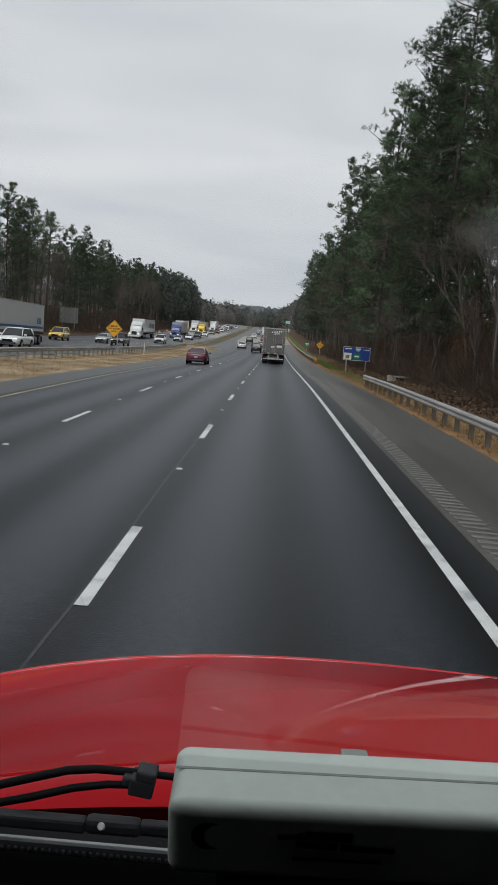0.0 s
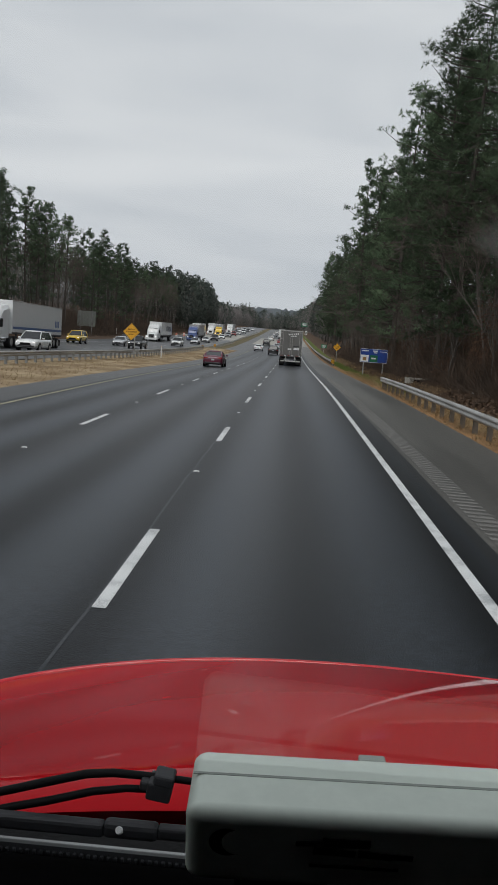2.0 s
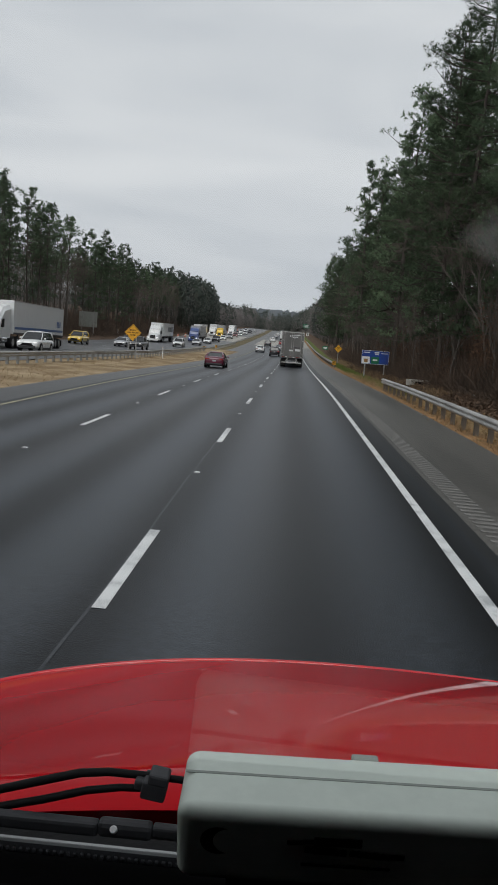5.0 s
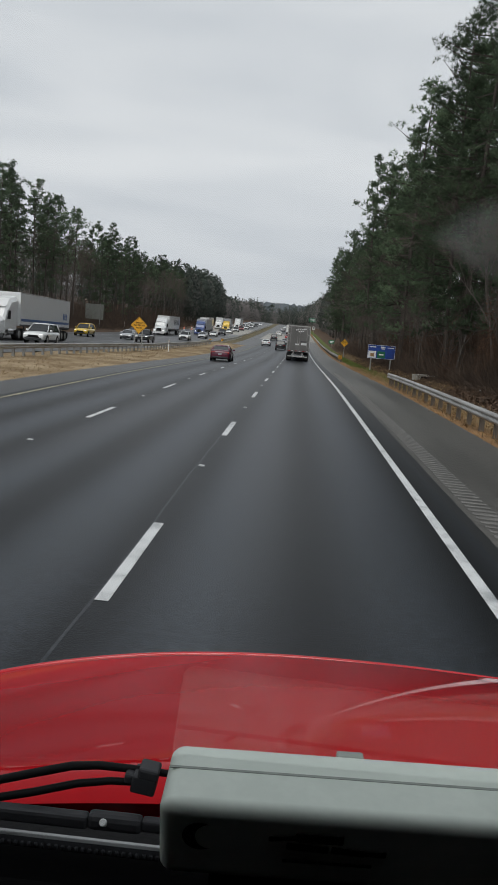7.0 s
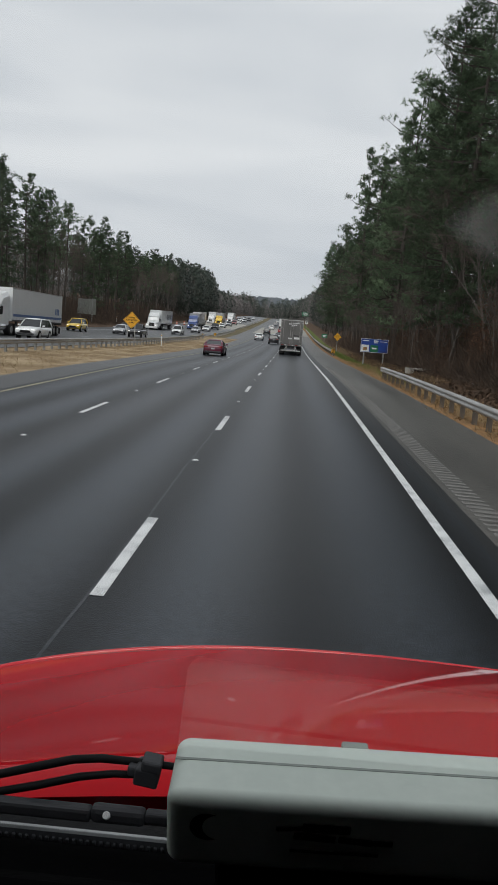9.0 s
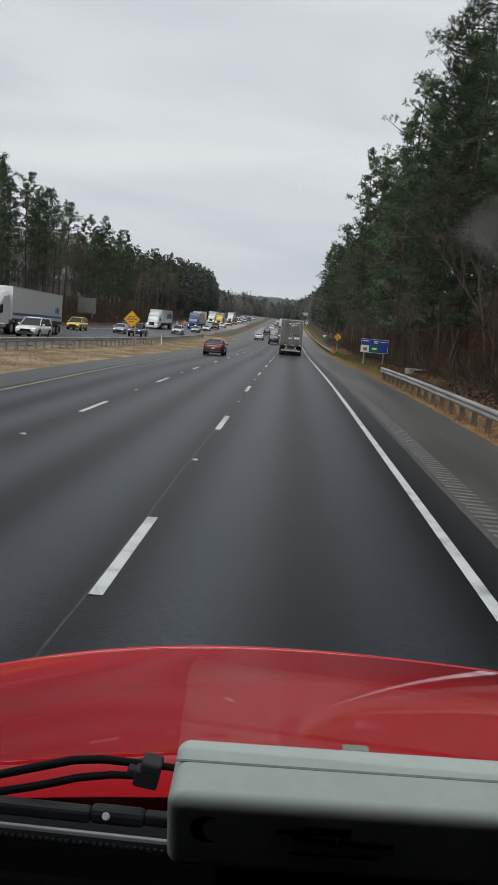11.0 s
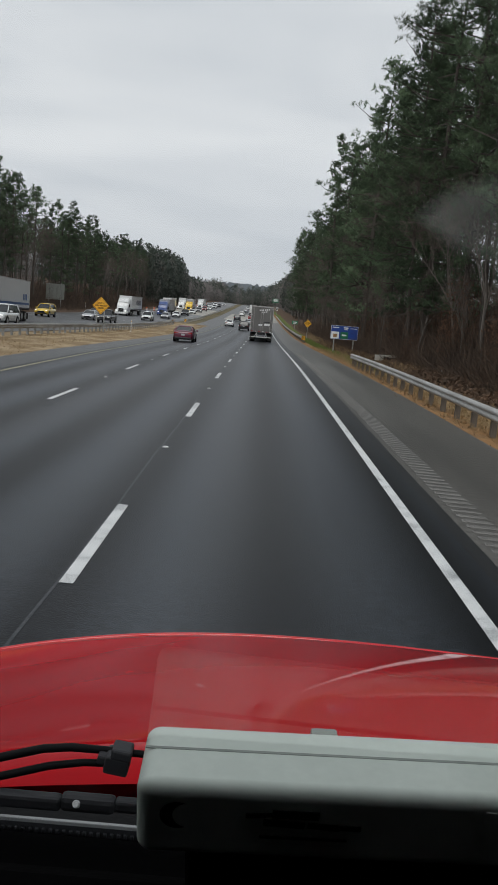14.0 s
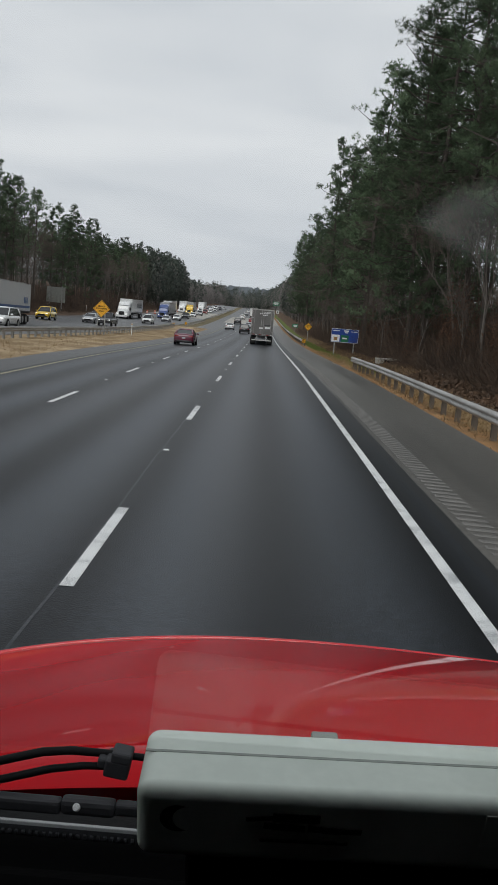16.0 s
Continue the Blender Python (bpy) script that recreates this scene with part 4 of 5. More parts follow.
    ring = lambda f, y_in, z: [(-bw * f, b0 + y_in, z), (-bw * f * 0.6, b0 + y_in - 0.05, z + 0.012), (bw * f * 0.6, b0 + y_in - 0.05, z + 0.012), (bw * f, b0 + y_in, z), (bw * f, b1 - y_in, z), (bw * f * 0.6, b1 - y_in + 0.05, z + 0.012), (-bw * f * 0.6, b1 - y_in + 0.05, z + 0.012), (-bw * f, b1 - y_in, z)]
    loft(bm, [ring(1.03, -0.02, bz - 0.075), ring(1.02, -0.01, bz - 0.02), ring(0.93, 0.06, bz + 0.018), ring(0.70, 0.22, bz + 0.040)])
    part("roof", bm, body, t, smooth=True)
    for s in (1, -1):
        part("front_pillar", tube(bmesh.new(), ((s * aw * 0.99, a1 + 0.02, az - 0.04), (s * (aw * 0.4 + bw * 0.6), a1 * 0.4 + b1 * 0.6 + 0.02, az * 0.4 + bz * 0.6), (s * bw * 0.99, b1, bz - 0.04)), 0.042, 6), body, t, smooth=True)
        part("rear_pillar", tube(bmesh.new(), ((s * aw * 0.97, a0 + 0.06, az - 0.05), (s * (aw * 0.5 + bw * 0.5), (a0 + b0) / 2 + 0.03, (az + bz) / 2), (s * bw * 0.97, b0 + 0.03, bz - 0.05)), (0.115, 0.085, 0.065), 8), body, t, smooth=True)

    def pane(nm, p, q, r, s, inset=0.07):
        p, q, r, s = (Vector(v) for v in (p, q, r, s))
        c = (p + q + r + s) / 4
        bm = bmesh.new()
        quad(bm, *[v + (c - v) * inset for v in (p, q, r, s)], 0.012)
        part(nm, bm, M["window"], t)
    z0, z1 = az, bz - 0.04
    pane("windscreen", (aw, a1, z0), (-aw, a1, z0), (-bw, b1, z1), (bw, b1, z1))
    pane("rear_window", (-aw, a0, z0), (aw, a0, z0), (bw, b0, z1), (-bw, b0, z1), 0.12)
    for s in (1, -1):
        mid_l, mid_h = a0 + (a1 - a0) * 0.46, b0 + (b1 - b0) * 0.46
        for (l0, l1, h0, h1) in ((a0, mid_l, b0, mid_h), (mid_l, a1, mid_h, b1)):
            c = [(s * aw, l0, z0), (s * aw, l1, z0), (s * bw, h1, z1), (s * bw, h0, z1)]
            pane("side_window", *(c if s > 0 else c[::-1]), 0.10)
        for y in wy:
            wheel(t, s * (secs[3][1] - 0.10), y, rw, 0.23)
        y1, w1, zz0, zz1 = secs[-2]
        part("headlight", boxed((s * w1 * 0.76, y1 + 0.03, zz1 - 0.10), (0.30, 0.16, 0.085), 0.035), M["lamp_lit" if lit else "lamp"], t)
        y0, w0, r0, r1 = secs[1]
        part("tail_light", boxed((s * w0 * 0.74, y0 + 0.0, r1 - 0.17), (0.40, 0.12, 0.14), 0.03), M["tail"], t)
        part("mirror", boxed((s * (aw + 0.17), a1 - 0.35, az + 0.08), (0.20, 0.10, 0.13), 0.03), body, t)
        part("arch", wheel_disc(bmesh.new(), (s * (secs[3][1] - 0.055), wy[0], rw + 0.02), rw + 0.06, 0.12), M["black"], t)
        part("arch", wheel_disc(bmesh.new(), (s * (secs[3][1] - 0.055), wy[1], rw + 0.02), rw + 0.06, 0.12), M["black"], t)
    yf, yr, wf = secs[-1][0], secs[0][0], secs[-1][1]
    part("grille", boxed((0, yf - 0.01, secs[-1][3] - 0.14), (wf * 1.15, 0.06, 0.17), 0.03), M["black"], t)
    part("lower_intake", boxed((0, yf - 0.015, secs[-1][2] + 0.12), (wf * 1.45, 0.05, 0.10), 0.03), M["black"], t)
    if style != "sedan":
        for s in (1, -1):
            part("cladding", boxed((s * (secs[3][1] - 0.01), 0, secs[3][2] + 0.06), (0.05, wy[1] - wy[0] - 2 * rw - 0.1, 0.14), 0.02), M["trim"], t)
        if style == "suv":
            for s in (1, -1):
                part("roof_rail", tube(bmesh.new(), ((s * bw * 0.88, b0 + 0.2, bz + 0.02), (s * bw * 0.88, (b0 + b1) / 2, bz + 0.06), (s * bw * 0.88, b1 - 0.2, bz + 0.02)), 0.02, 6), M["trim"], t)
    part("bumper", boxed((0, yf - 0.02, secs[-1][2] + 0.02), (wf * 1.9, 0.10, 0.14), 0.04), M["trim"], t)
    part("bumper", boxed((0, yr + 0.03, secs[0][2] - 0.04), (secs[0][1] * 2.0, 0.12, 0.16), 0.04), M["trim"], t)
    part("number_plate", boxed((0, yr - 0.012, secs[0][3] - 0.14), (0.31, 0.02, 0.15), 0.004), P["silver"], t)
    part("valance", boxed((0, yr + 0.06, secs[0][2] - 0.10), (secs[0][1] * 1.7, 0.14, 0.14), 0.03), M["black"], t)
    return t


def semi(name, label, colour, box_mat, at, length=15.5, stripes=(), sleeper=True, lit=True):
    """A tractor with a box trailer, front along +y; the nose stands at y = 0."""
    t = thing(name, label, "truck", "trucks", at)
    body = P[colour]
    # bonnet
    rings = [[(-w, y, 0.62), (w, y, 0.62), (w, y, z - 0.18), (w * 0.8, y, z), (-w * 0.8, y, z), (-w, y, z - 0.18)] for y, w, z in ((0.0, 0.88, 1.38), (-0.25, 0.98, 1.56), (-1.1, 1.08, 1.72), (-1.9, 1.14, 1.86))]
    part("bonnet", loft(bmesh.new(), rings), body, t, smooth=False)
    part("grille", boxed((0, 0.02, 1.12), (1.05, 0.08, 0.72), 0.04), M["black"], t)
    for z in (0.86, 0.98, 1.10, 1.22, 1.34):
        part("grille_bar", boxed((0, 0.065, z), (0.98, 0.02, 0.035)), M["chrome"], t)
    part("bumper", boxed((0, 0.06, 0.52), (2.36, 0.24, 0.36), 0.06), body if colour != "black" else M["chrome"], t)
    top = 3.45 if sleeper else 3.0
    back = -4.6 if sleeper else -3.4
    rings = [[(-1.16, y, 0.85), (1.16, y, 0.85), (1.18, y, zt - 0.35), (0.98, y, zt), (-0.98, y, zt), (-1.18, y, zt - 0.35)] for y, zt in ((-1.75, 1.95), (-2.15, 2.72), (-2.55, 2.95), (-3.1, top), (back, top + 0.25))]
    part("cab", loft(bmesh.new(), rings), body, t)
    bm = bmesh.new()
    quad(bm, (1.04, -1.80, 1.98), (-1.04, -1.80, 1.98), (-0.94, -2.17, 2.66), (0.94, -2.17, 2.66), 0.02)
    part("windscreen", bm, M["window"], t)
    part("visor", boxed((0, -2.12, 2.78), (2.1, 0.25, 0.10), 0.03), body, t)
    for s in (1, -1):
        bm = bmesh.new()
        c = [(s * 1.175, -3.0, 1.75), (s * 1.175, -2.2, 1.75), (s * 1.185, -2.45, 2.45), (s * 1.185, -3.0, 2.45)]
        quad(bm, *(c if s > 0 else c[::-1]), 0.012)
        part("side_window", bm, M["window"], t)
        part("headlight", boxed((s * 0.86, -0.10, 0.98), (0.32, 0.22, 0.28), 0.05), M["lamp_lit" if lit else "lamp"], t)
        part("mirror", boxed((s * 1.42, -1.95, 2.05), (0.20, 0.10, 0.62), 0.03), M["black"], t)
        rings = [[(s * 0.62, y, 0.55), (s * 1.24, y, 0.55), (s * 1.24, y, z), (s * 0.62, y, z + 0.06)] for y, z in ((0.0, 0.95), (-0.35, 1.20), (-1.2, 1.24), (-1.75, 0.95))]
        part("wing", loft(bmesh.new(), rings), body, t)
        part("fuel_tank", tube(bmesh.new(), ((s * 0.95, -2.4, 0.72), (s * 0.95, -3.7, 0.72)), 0.30, 14), M["chrome"], t)
        wheel(t, s * 1.08, -0.85, 0.51, 0.30)
        for y in (-5.1, -6.35, -2.6 - length, -3.85 - length):
            wheel(t, s * 0.98, y, 0.51, 0.56)
        part("mudflap", boxed((s * 0.98, -4.7 - length, 0.55), (0.60, 0.02, 0.62)), M["rubber"], t)
    part("chassis", boxed((0, -4.4, 0.85), (0.9, 5.2, 0.22), 0.03), M["trim"], t)
    y0, y1 = -5.0, -5.0 - length
    box_ob = part("trailer_box", boxed((0, (y0 + y1) / 2, 2.66), (2.6, length, 2.86), 0.03), box_mat, t)
    part("bogie", boxed((0, -3.2 - length, 0.95), (1.0, 3.4, 0.22), 0.03), M["trim"], t)
    for s in (1, -1):
        part("rail", boxed((s * 1.305, (y0 + y1) / 2, 1.29), (0.03, length, 0.14)), M["trim"], t)
        part("roof_rail", boxed((s * 1.303, (y0 + y1) / 2, 4.03), (0.02, length, 0.09)), M["steel"], t)
        part("landing_leg", boxed((s * 0.8, y0 - 2.6, 0.75), (0.12, 0.14, 1.0)), M["trim"], t)
        for x, z, w, hgt, mm in stripes:
            part("marking", boxed((s * 1.304, y1 + x, z), (0.012, w, hgt)), mm, t)
    for k in range(int(length / 1.2)):
        for s in (1, -1):
            part("side_rib", boxed((s * 1.302, y0 - 0.6 - k * 1.2, 2.66), (0.006, 0.03, 2.7)), box_mat, t)
    # rear doors and under-run bar
    yr = y1 - 0.004
    for s in (1, -1):
        part("rear_door", boxed((s * 0.635, yr - 0.02, 2.68), (1.22, 0.04, 2.66), 0.008), box_mat, t)
        part("door_post", boxed((s * 1.27, yr - 0.03, 2.66), (0.06, 0.06, 2.86)), M["steel"], t)
        for x in (0.12, 0.95):
            part("lock_rod", tube(bmesh.new(), ((s * x, yr - 0.07, 1.32), (s * x, yr - 0.07, 4.0)), 0.018, 6), M["steel"], t)
        for z in (1.55, 2.3, 3.1, 3.8):
            part("hinge", boxed((s * 1.17, yr - 0.05, z), (0.20, 0.03, 0.06)), M["steel"], t)
        part("tail_light", boxed((s * 0.95, yr - 0.04, 1.20), (0.36, 0.06, 0.10), 0.01), M["tail"], t)
        part("bar_leg", boxed((s * 0.50, yr + 0.05, 0.85), (0.08, 0.10, 0.62), 0, pose(0, 0, 0, 0, s * 0, 0)), M["steel"], t)
        part("brace", boxed((s * 0.62, yr + 0.04, 0.83), (0.07, 0.05, 0.56), 0, Matrix.Translation((s * 0.62, 0, 0.83)) @ pose(0, 0, 0, 0, -s * 28, 0) @ Matrix.Translation((-s * 0.62, 0, -0.83))), M["silver"], t)
    part("header", boxed((0, yr - 0.03, 4.05), (2.6, 0.06, 0.12)), M["steel"], t)
    part("sill", boxed((0, yr - 0.03, 1.20), (2.56, 0.08, 0.20)), M["aluminium"], t)
    part("underrun_bar", boxed((0, yr - 0.02, 0.56), (2.3, 0.10, 0.11), 0.01), M["steel"], t)
    return t


# the lorry ahead in the truck's own lane, and the car two lanes over
ahead = semi("semi_truck", "grey dirty box trailer seen from behind on the highway", "white", M["aluminium"], station(0.05, 117.2), 15.5)
rear = -20.5
for x, z, w, h in ((-0.30, 3.62, 0.16, 0.16), (-0.10, 3.64, 0.16, 0.16), (0.10, 3.67, 0.16, 0.16), (0.30, 3.70, 0.16, 0.16), (0.52, 3.73, 0.18, 0.16), (0.74, 3.76, 0.16, 0.16), (0.02, 3.44, 0.18, 0.12), (0.24, 3.46, 0.18, 0.12), (0.46, 3.49, 0.22, 0.12)):
    part("lettering", boxed((x, rear - 0.052, z), (w * 0.82, 0.006, h), 0, Matrix.Translation((x, 0, z)) @ pose(0, 0, 0, 0, -7, 0) @ Matrix.Translation((-x, 0, -z))), M["sign_white"], ahead)
part("placard", boxed((0.62, rear - 0.05, 2.02), (0.62, 0.008, 0.24)), M["sign_white"], ahead)
part("placard", boxed((-0.15, rear - 0.05, 1.95), (0.42, 0.008, 0.18)), M["sign_white"], ahead)
part("placard", boxed((0.62, rear - 0.05, 2.30), (0.80, 0.008, 0.10)), M["trim"], ahead)
for k in range(6):
    part("reflective_tape", boxed((-1.05 + k * 0.42, rear - 0.078, 1.20), (0.21, 0.006, 0.07)), M["sign_white"] if k % 2 else M["tail"], ahead)

car("sedan", "maroon sedan with dark rear window on the highway", "maroon", "sedan", station(-6.9, 77), lit=False)
car("suv", "black sport utility vehicle ahead on the highway", "black", "suv", station(-3.2, 158), lit=False)
car("sedan", "white sedan far ahead on the highway", "white", "sedan", station(-6.9, 182), lit=False)
semi("semi_truck", "white lorry with a dark trailer further ahead", "white", P["dark"], station(0.4, 172), 13.5)
semi("semi_truck", "white box lorry far ahead on the highway", "white", P["white"], station(-3.2, 330), 13.5)
for x, y, c, s in ((-3.2, 205, "silver", "sedan"), (-6.9, 240, "dark", "suv"), (-3.2, 262, "red", "sedan"), (0.4, 258, "dark", "suv"), (-6.9, 300, "white", "suv"), (-6.9, 380, "silver", "suv"), (-3.2, 420, "dark", "sedan"), (0.4, 400, "dark", "pickup"), (-6.9, 470, "white", "sedan")):
    car("sedan" if s == "sedan" else s, "%s %s far ahead on the highway" % ({"dark": "charcoal grey", "red": "dark red"}.get(c, c), s), c, s, station(x, y), lit=False)

# oncoming traffic
MARK = material("marking_blue", (0.05, 0.12, 0.30), 0.4)
NEAR_L, MID_L, FAR_L = -21.8, -25.4, -29.0


def oncoming(style, label, colour, x, y):
    return car(style, label, colour, style, station(x, y, turn=180))


semi("semi_truck", "white lorry with a blue-striped white trailer, oncoming", "white", P["white"], station(MID_L, 66, turn=180), 15.5,
     ((7.7, 1.75, 15.0, 0.22, MARK), (1.2, 2.4, 0.36, 0.62, MARK), (1.7, 2.4, 0.36, 0.62, MARK), (2.2, 2.4, 0.36, 0.62, MARK)))
oncoming("suv", "white sport utility vehicle with lit headlights, oncoming", "white", NEAR_L, 70)
oncoming("sedan", "dark grey sedan with lit headlights, oncoming", "dark", FAR_L, 146)
oncoming("suv", "white sport utility vehicle behind a guardrail, oncoming", "white", NEAR_L, 160)
oncoming("suv", "yellow compact crossover, oncoming", "yellow", FAR_L, 112)
oncoming("sedan", "silver sedan on the oncoming lanes", "silver", MID_L, 124)
oncoming("pickup", "dark pickup with lit headlights, oncoming", "dark", NEAR_L, 118)
semi("semi_truck", "white lorry with white lettered trailer, oncoming", "white", P["white"], station(FAR_L, 172, turn=180), 15.5,
     tuple((1.6 + k * 0.62, 2.75, 0.34, 0.95 if k % 3 else 1.3, M["trim"]) for k in range(12)))
semi("semi_truck", "blue lorry with a pale trailer, oncoming", "blue", P["silver"], station(MID_L, 212, turn=180), 14.0)
semi("semi_truck", "black lorry with a white trailer, oncoming", "black", P["white"], station(FAR_L, 250, turn=180), 15.0)
semi("box_truck", "yellow lorry with a pale grey box, oncoming", "yellow", P["silver"], station(MID_L, 290, turn=180), 8.0, sleeper=False)
semi("semi_truck", "white lorry in the oncoming queue", "white", P["white"], station(MID_L, 345, turn=180), 14.0)
semi("box_truck", "white box lorry in the oncoming queue", "white", P["white"], station(FAR_L, 300, turn=180), 8.0, sleeper=False)
for style, colour, x, y in (("sedan", "silver", NEAR_L, 190), ("sedan", "white", NEAR_L, 214), ("suv", "dark", NEAR_L, 238), ("sedan", "white", NEAR_L, 264), ("suv", "silver", NEAR_L, 292), ("sedan", "slate", MID_L, 186), ("suv", "red", NEAR_L, 320), ("sedan", "white", NEAR_L, 352),
                            ("sedan", "dark", MID_L, 385), ("suv", "white", NEAR_L, 392), ("sedan", "white", MID_L, 420), ("suv", "dark", NEAR_L, 440), ("sedan", "tan", FAR_L, 405), ("pickup", "white", MID_L, 470), ("sedan", "white", NEAR_L, 500), ("suv", "green", FAR_L, 350), ("sedan", "silver", FAR_L, 470), ("sedan", "white", FAR_L, 520)):
    oncoming(style, "%s %s in the oncoming queue" % ({"dark": "charcoal grey", "tan": "pale tan", "green": "dark green", "slate": "slate blue", "red": "dark red"}.get(colour, colour), style), colour, x, y)

# ---------------------------------------------------------------- the truck's own nose and cab


def hood_z(x, y):
    """Height of the bonnet: highest along its middle, falling forward and to the wing."""
    v, d = y - 0.95, x - 0.8616
    z = 1.9028 - 0.1213 * v - 0.1890 * v * v + 0.0531 * v ** 3 - (-0.0176 + 0.1065 * v - 0.0699 * v * v) * d * d - 0.0373 * v * d + 0.0452 * d ** 3
    if x > 1.25:
        z -= 0.20 * (x - 1.25) ** 2
    if y < 1.35:
        z += 0.07 * (1.35 - y) ** 2
    if y < 1.07:
        z -= 2.9 * (1.07 - y) ** 2
    if y > 2.2:
        z -= 1.6 * (y - 2.2) ** 2
    return z


truck = thing("truck", "glossy red truck with a long bonnet on the highway", "truck")
verts, faces = [], []
hx, hy = np.linspace(-1.15, 2.0, 130), np.concatenate([np.linspace(0.97, 2.2, 75), np.linspace(2.22, 2.62, 18)])
for y in hy:
    for x in hx:
        verts.append((x, y, hood_z(x, y)))
k = len(hx)
for j in range(len(hy) - 1):
    for i in range(k - 1):
        a = j * k + i
        faces.append((a, a + 1, a + 1 + k, a + k))
hood = raw("bonnet", verts, faces, hood_paint, truck, True)
tagged(hood, "glossy red painted bonnet that mirrors the road")
lip_paint = material("glossy_red_lip", (0.50, 0.010, 0.018), 0.1, second=(0.44, 0.008, 0.015), scale=2.0, fine=12, coat=0.6)
part("front_lip", tube(bmesh.new(), [(x, 2.265, hood_z(x, 2.265) + 0.001) for x in np.linspace(-1.1, 1.95, 50)], 0.007, 10), lip_paint, truck, smooth=True)
bm = bmesh.new()
loft(bm, [[(-1.1, y, z) for y, z in ((2.55, 1.15), (2.62, 1.20), (2.6, 0.5), (2.4, 0.5))], [(2.0, y, z) for y, z in ((2.55, 1.15), (2.62, 1.20), (2.6, 0.5), (2.4, 0.5))]])
part("front_panel", bm, hood_paint, truck)
for sx in (-1.15, 2.0):
    bm = bmesh.new()
    loft(bm, [[(sx - 0.02, y, 0.75), (sx + 0.02, y, 0.75), (sx + 0.02, y, hood_z(sx, y) + 0.002), (sx - 0.02, y, hood_z(sx, y) + 0.002)] for y in np.linspace(0.97, 2.60, 12)])
    part("side_panel", bm, hood_paint, truck)
    wheel(truck, sx - 0.10 * (1 if sx > 0 else -1), 1.75, 0.52, 0.30)
    for y in (-3.6, -4.9):
        wheel(truck, sx - 0.28 * (1 if sx > 0 else -1), y, 0.52, 0.56)
    part("door", boxed((sx * 0.985 + 0.006, -0.22, 1.37), (0.05, 1.50, 1.16), 0.02), hood_paint, truck)
    part("step", boxed((sx - 0.05, -0.2, 0.62), (0.25, 1.3, 0.30), 0.03), M["trim"], truck)
part("cab_back", boxed((0.43, -1.20, 1.75), (3.0, 0.06, 1.95), 0.02), hood_paint, truck)
part("cab_roof", boxed((0.43, -0.45, 2.715), (3.0, 1.45, 0.07), 0.03), hood_paint, truck)
part("firewall", boxed((0.43, 0.92, 1.25), (3.0, 0.06, 0.95)), M["trim"], truck)
part("chassis", boxed((0.43, -1.4, 0.82), (0.95, 8.2, 0.24), 0.03), M["trim"], truck)
part("bumper", boxed((0.43, 2.72, 0.62), (3.0, 0.22, 0.36), 0.06), M["chrome"], truck)
part("cowl", boxed((0.45, 0.86, 1.790), (2.9, 0.13, 0.12), 0.012), M["black"], truck, "black plastic cowl")
part("cowl_lip", boxed((0.45, 0.955, 1.800), (2.9, 0.06, 0.02), 0.006), M["black"], truck)
part("pivot_arm", boxed((-0.42, 0.850, 1.9005), (0.50, 0.016, 0.016), 0.004, pose(0, 0, 0)), M["trim"], truck)
part("pivot_plate", boxed((-0.140, 0.851, 1.902), (0.062, 0.018, 0.019), 0.006), M["trim"], truck)
part("pivot_arm", boxed((0.10, 0.851, 1.9035), (0.42, 0.014, 0.013), 0.003), M["trim"], truck)
part("bolt", tube(bmesh.new(), ((-0.152, 0.843, 1.9045), (-0.152, 0.838, 1.9075)), (0.0048, 0.0035), 10), M["sign_white"], truck)

wiper = thing("windscreen_wiper", "black windscreen wiper resting at the base of the glass", "wiper")
part("arm", tube(bmesh.new(), ((-0.62, 0.90, 1.808), (-0.40, 0.885, 1.880), (-0.2835, 0.88, 1.9190), (-0.2449, 0.88, 1.9315), (-0.2001, 0.88, 1.9455), (-0.168, 0.88, 1.950), (-0.129, 0.88, 1.950), (-0.09, 0.88, 1.949), (0.05, 0.88, 1.94)), (0.0050, 0.0050, 0.0050, 0.0050, 0.0049, 0.0047, 0.0044, 0.004, 0.004), 10), M["black"], wiper, smooth=True)
part("blade", tube(bmesh.new(), ((-0.62, 0.885, 1.800), (-0.40, 0.875, 1.865), (-0.279, 0.87, 1.9040), (-0.241, 0.87, 1.9145), (-0.190, 0.87, 1.9310), (-0.152, 0.87, 1.9385), (-0.125, 0.87, 1.9400)), (0.0046, 0.0046, 0.0046, 0.0046, 0.0044, 0.0041, 0.004), 10), M["black"], wiper, smooth=True)
tilt = Matrix.Translation((-0.1130, 0.876, 1.9455)) @ pose(0, 0, 0, 0, 8, 0)
part("clip", boxed((0, 0, -0.005), (0.028, 0.030, 0.021), 0.003, tilt, 3), M["trim"], wiper)
part("clip_cap", boxed((0.003, -0.004, 0.010), (0.023, 0.026, 0.013), 0.003, tilt), M["trim"], wiper)
part("clip_ear", boxed((-0.016, 0.0, -0.003), (0.014, 0.022, 0.012), 0.003, tilt), M["trim"], wiper)

# dashboard, strip at the foot of the glass, and the cab around the camera
dash = thing("dashboard", "black dashboard below the windscreen", "dashboard")
part("top", boxed((0.45, 0.43, 1.905), (2.5, 0.44, 0.16), 0.03), M["dash"], dash)
part("front", boxed((0.45, 0.30, 1.45), (2.5, 0.20, 0.9), 0.04), M["dash"], dash)
part("glass_channel", boxed((0.45, 0.715, 1.90), (2.5, 0.12, 0.06), 0.01), M["dash"], dash)
part("strip_backing", boxed((0.45, 0.736, 1.9475), (2.5, 0.006, 0.012), 0.001), M["trim"], dash)
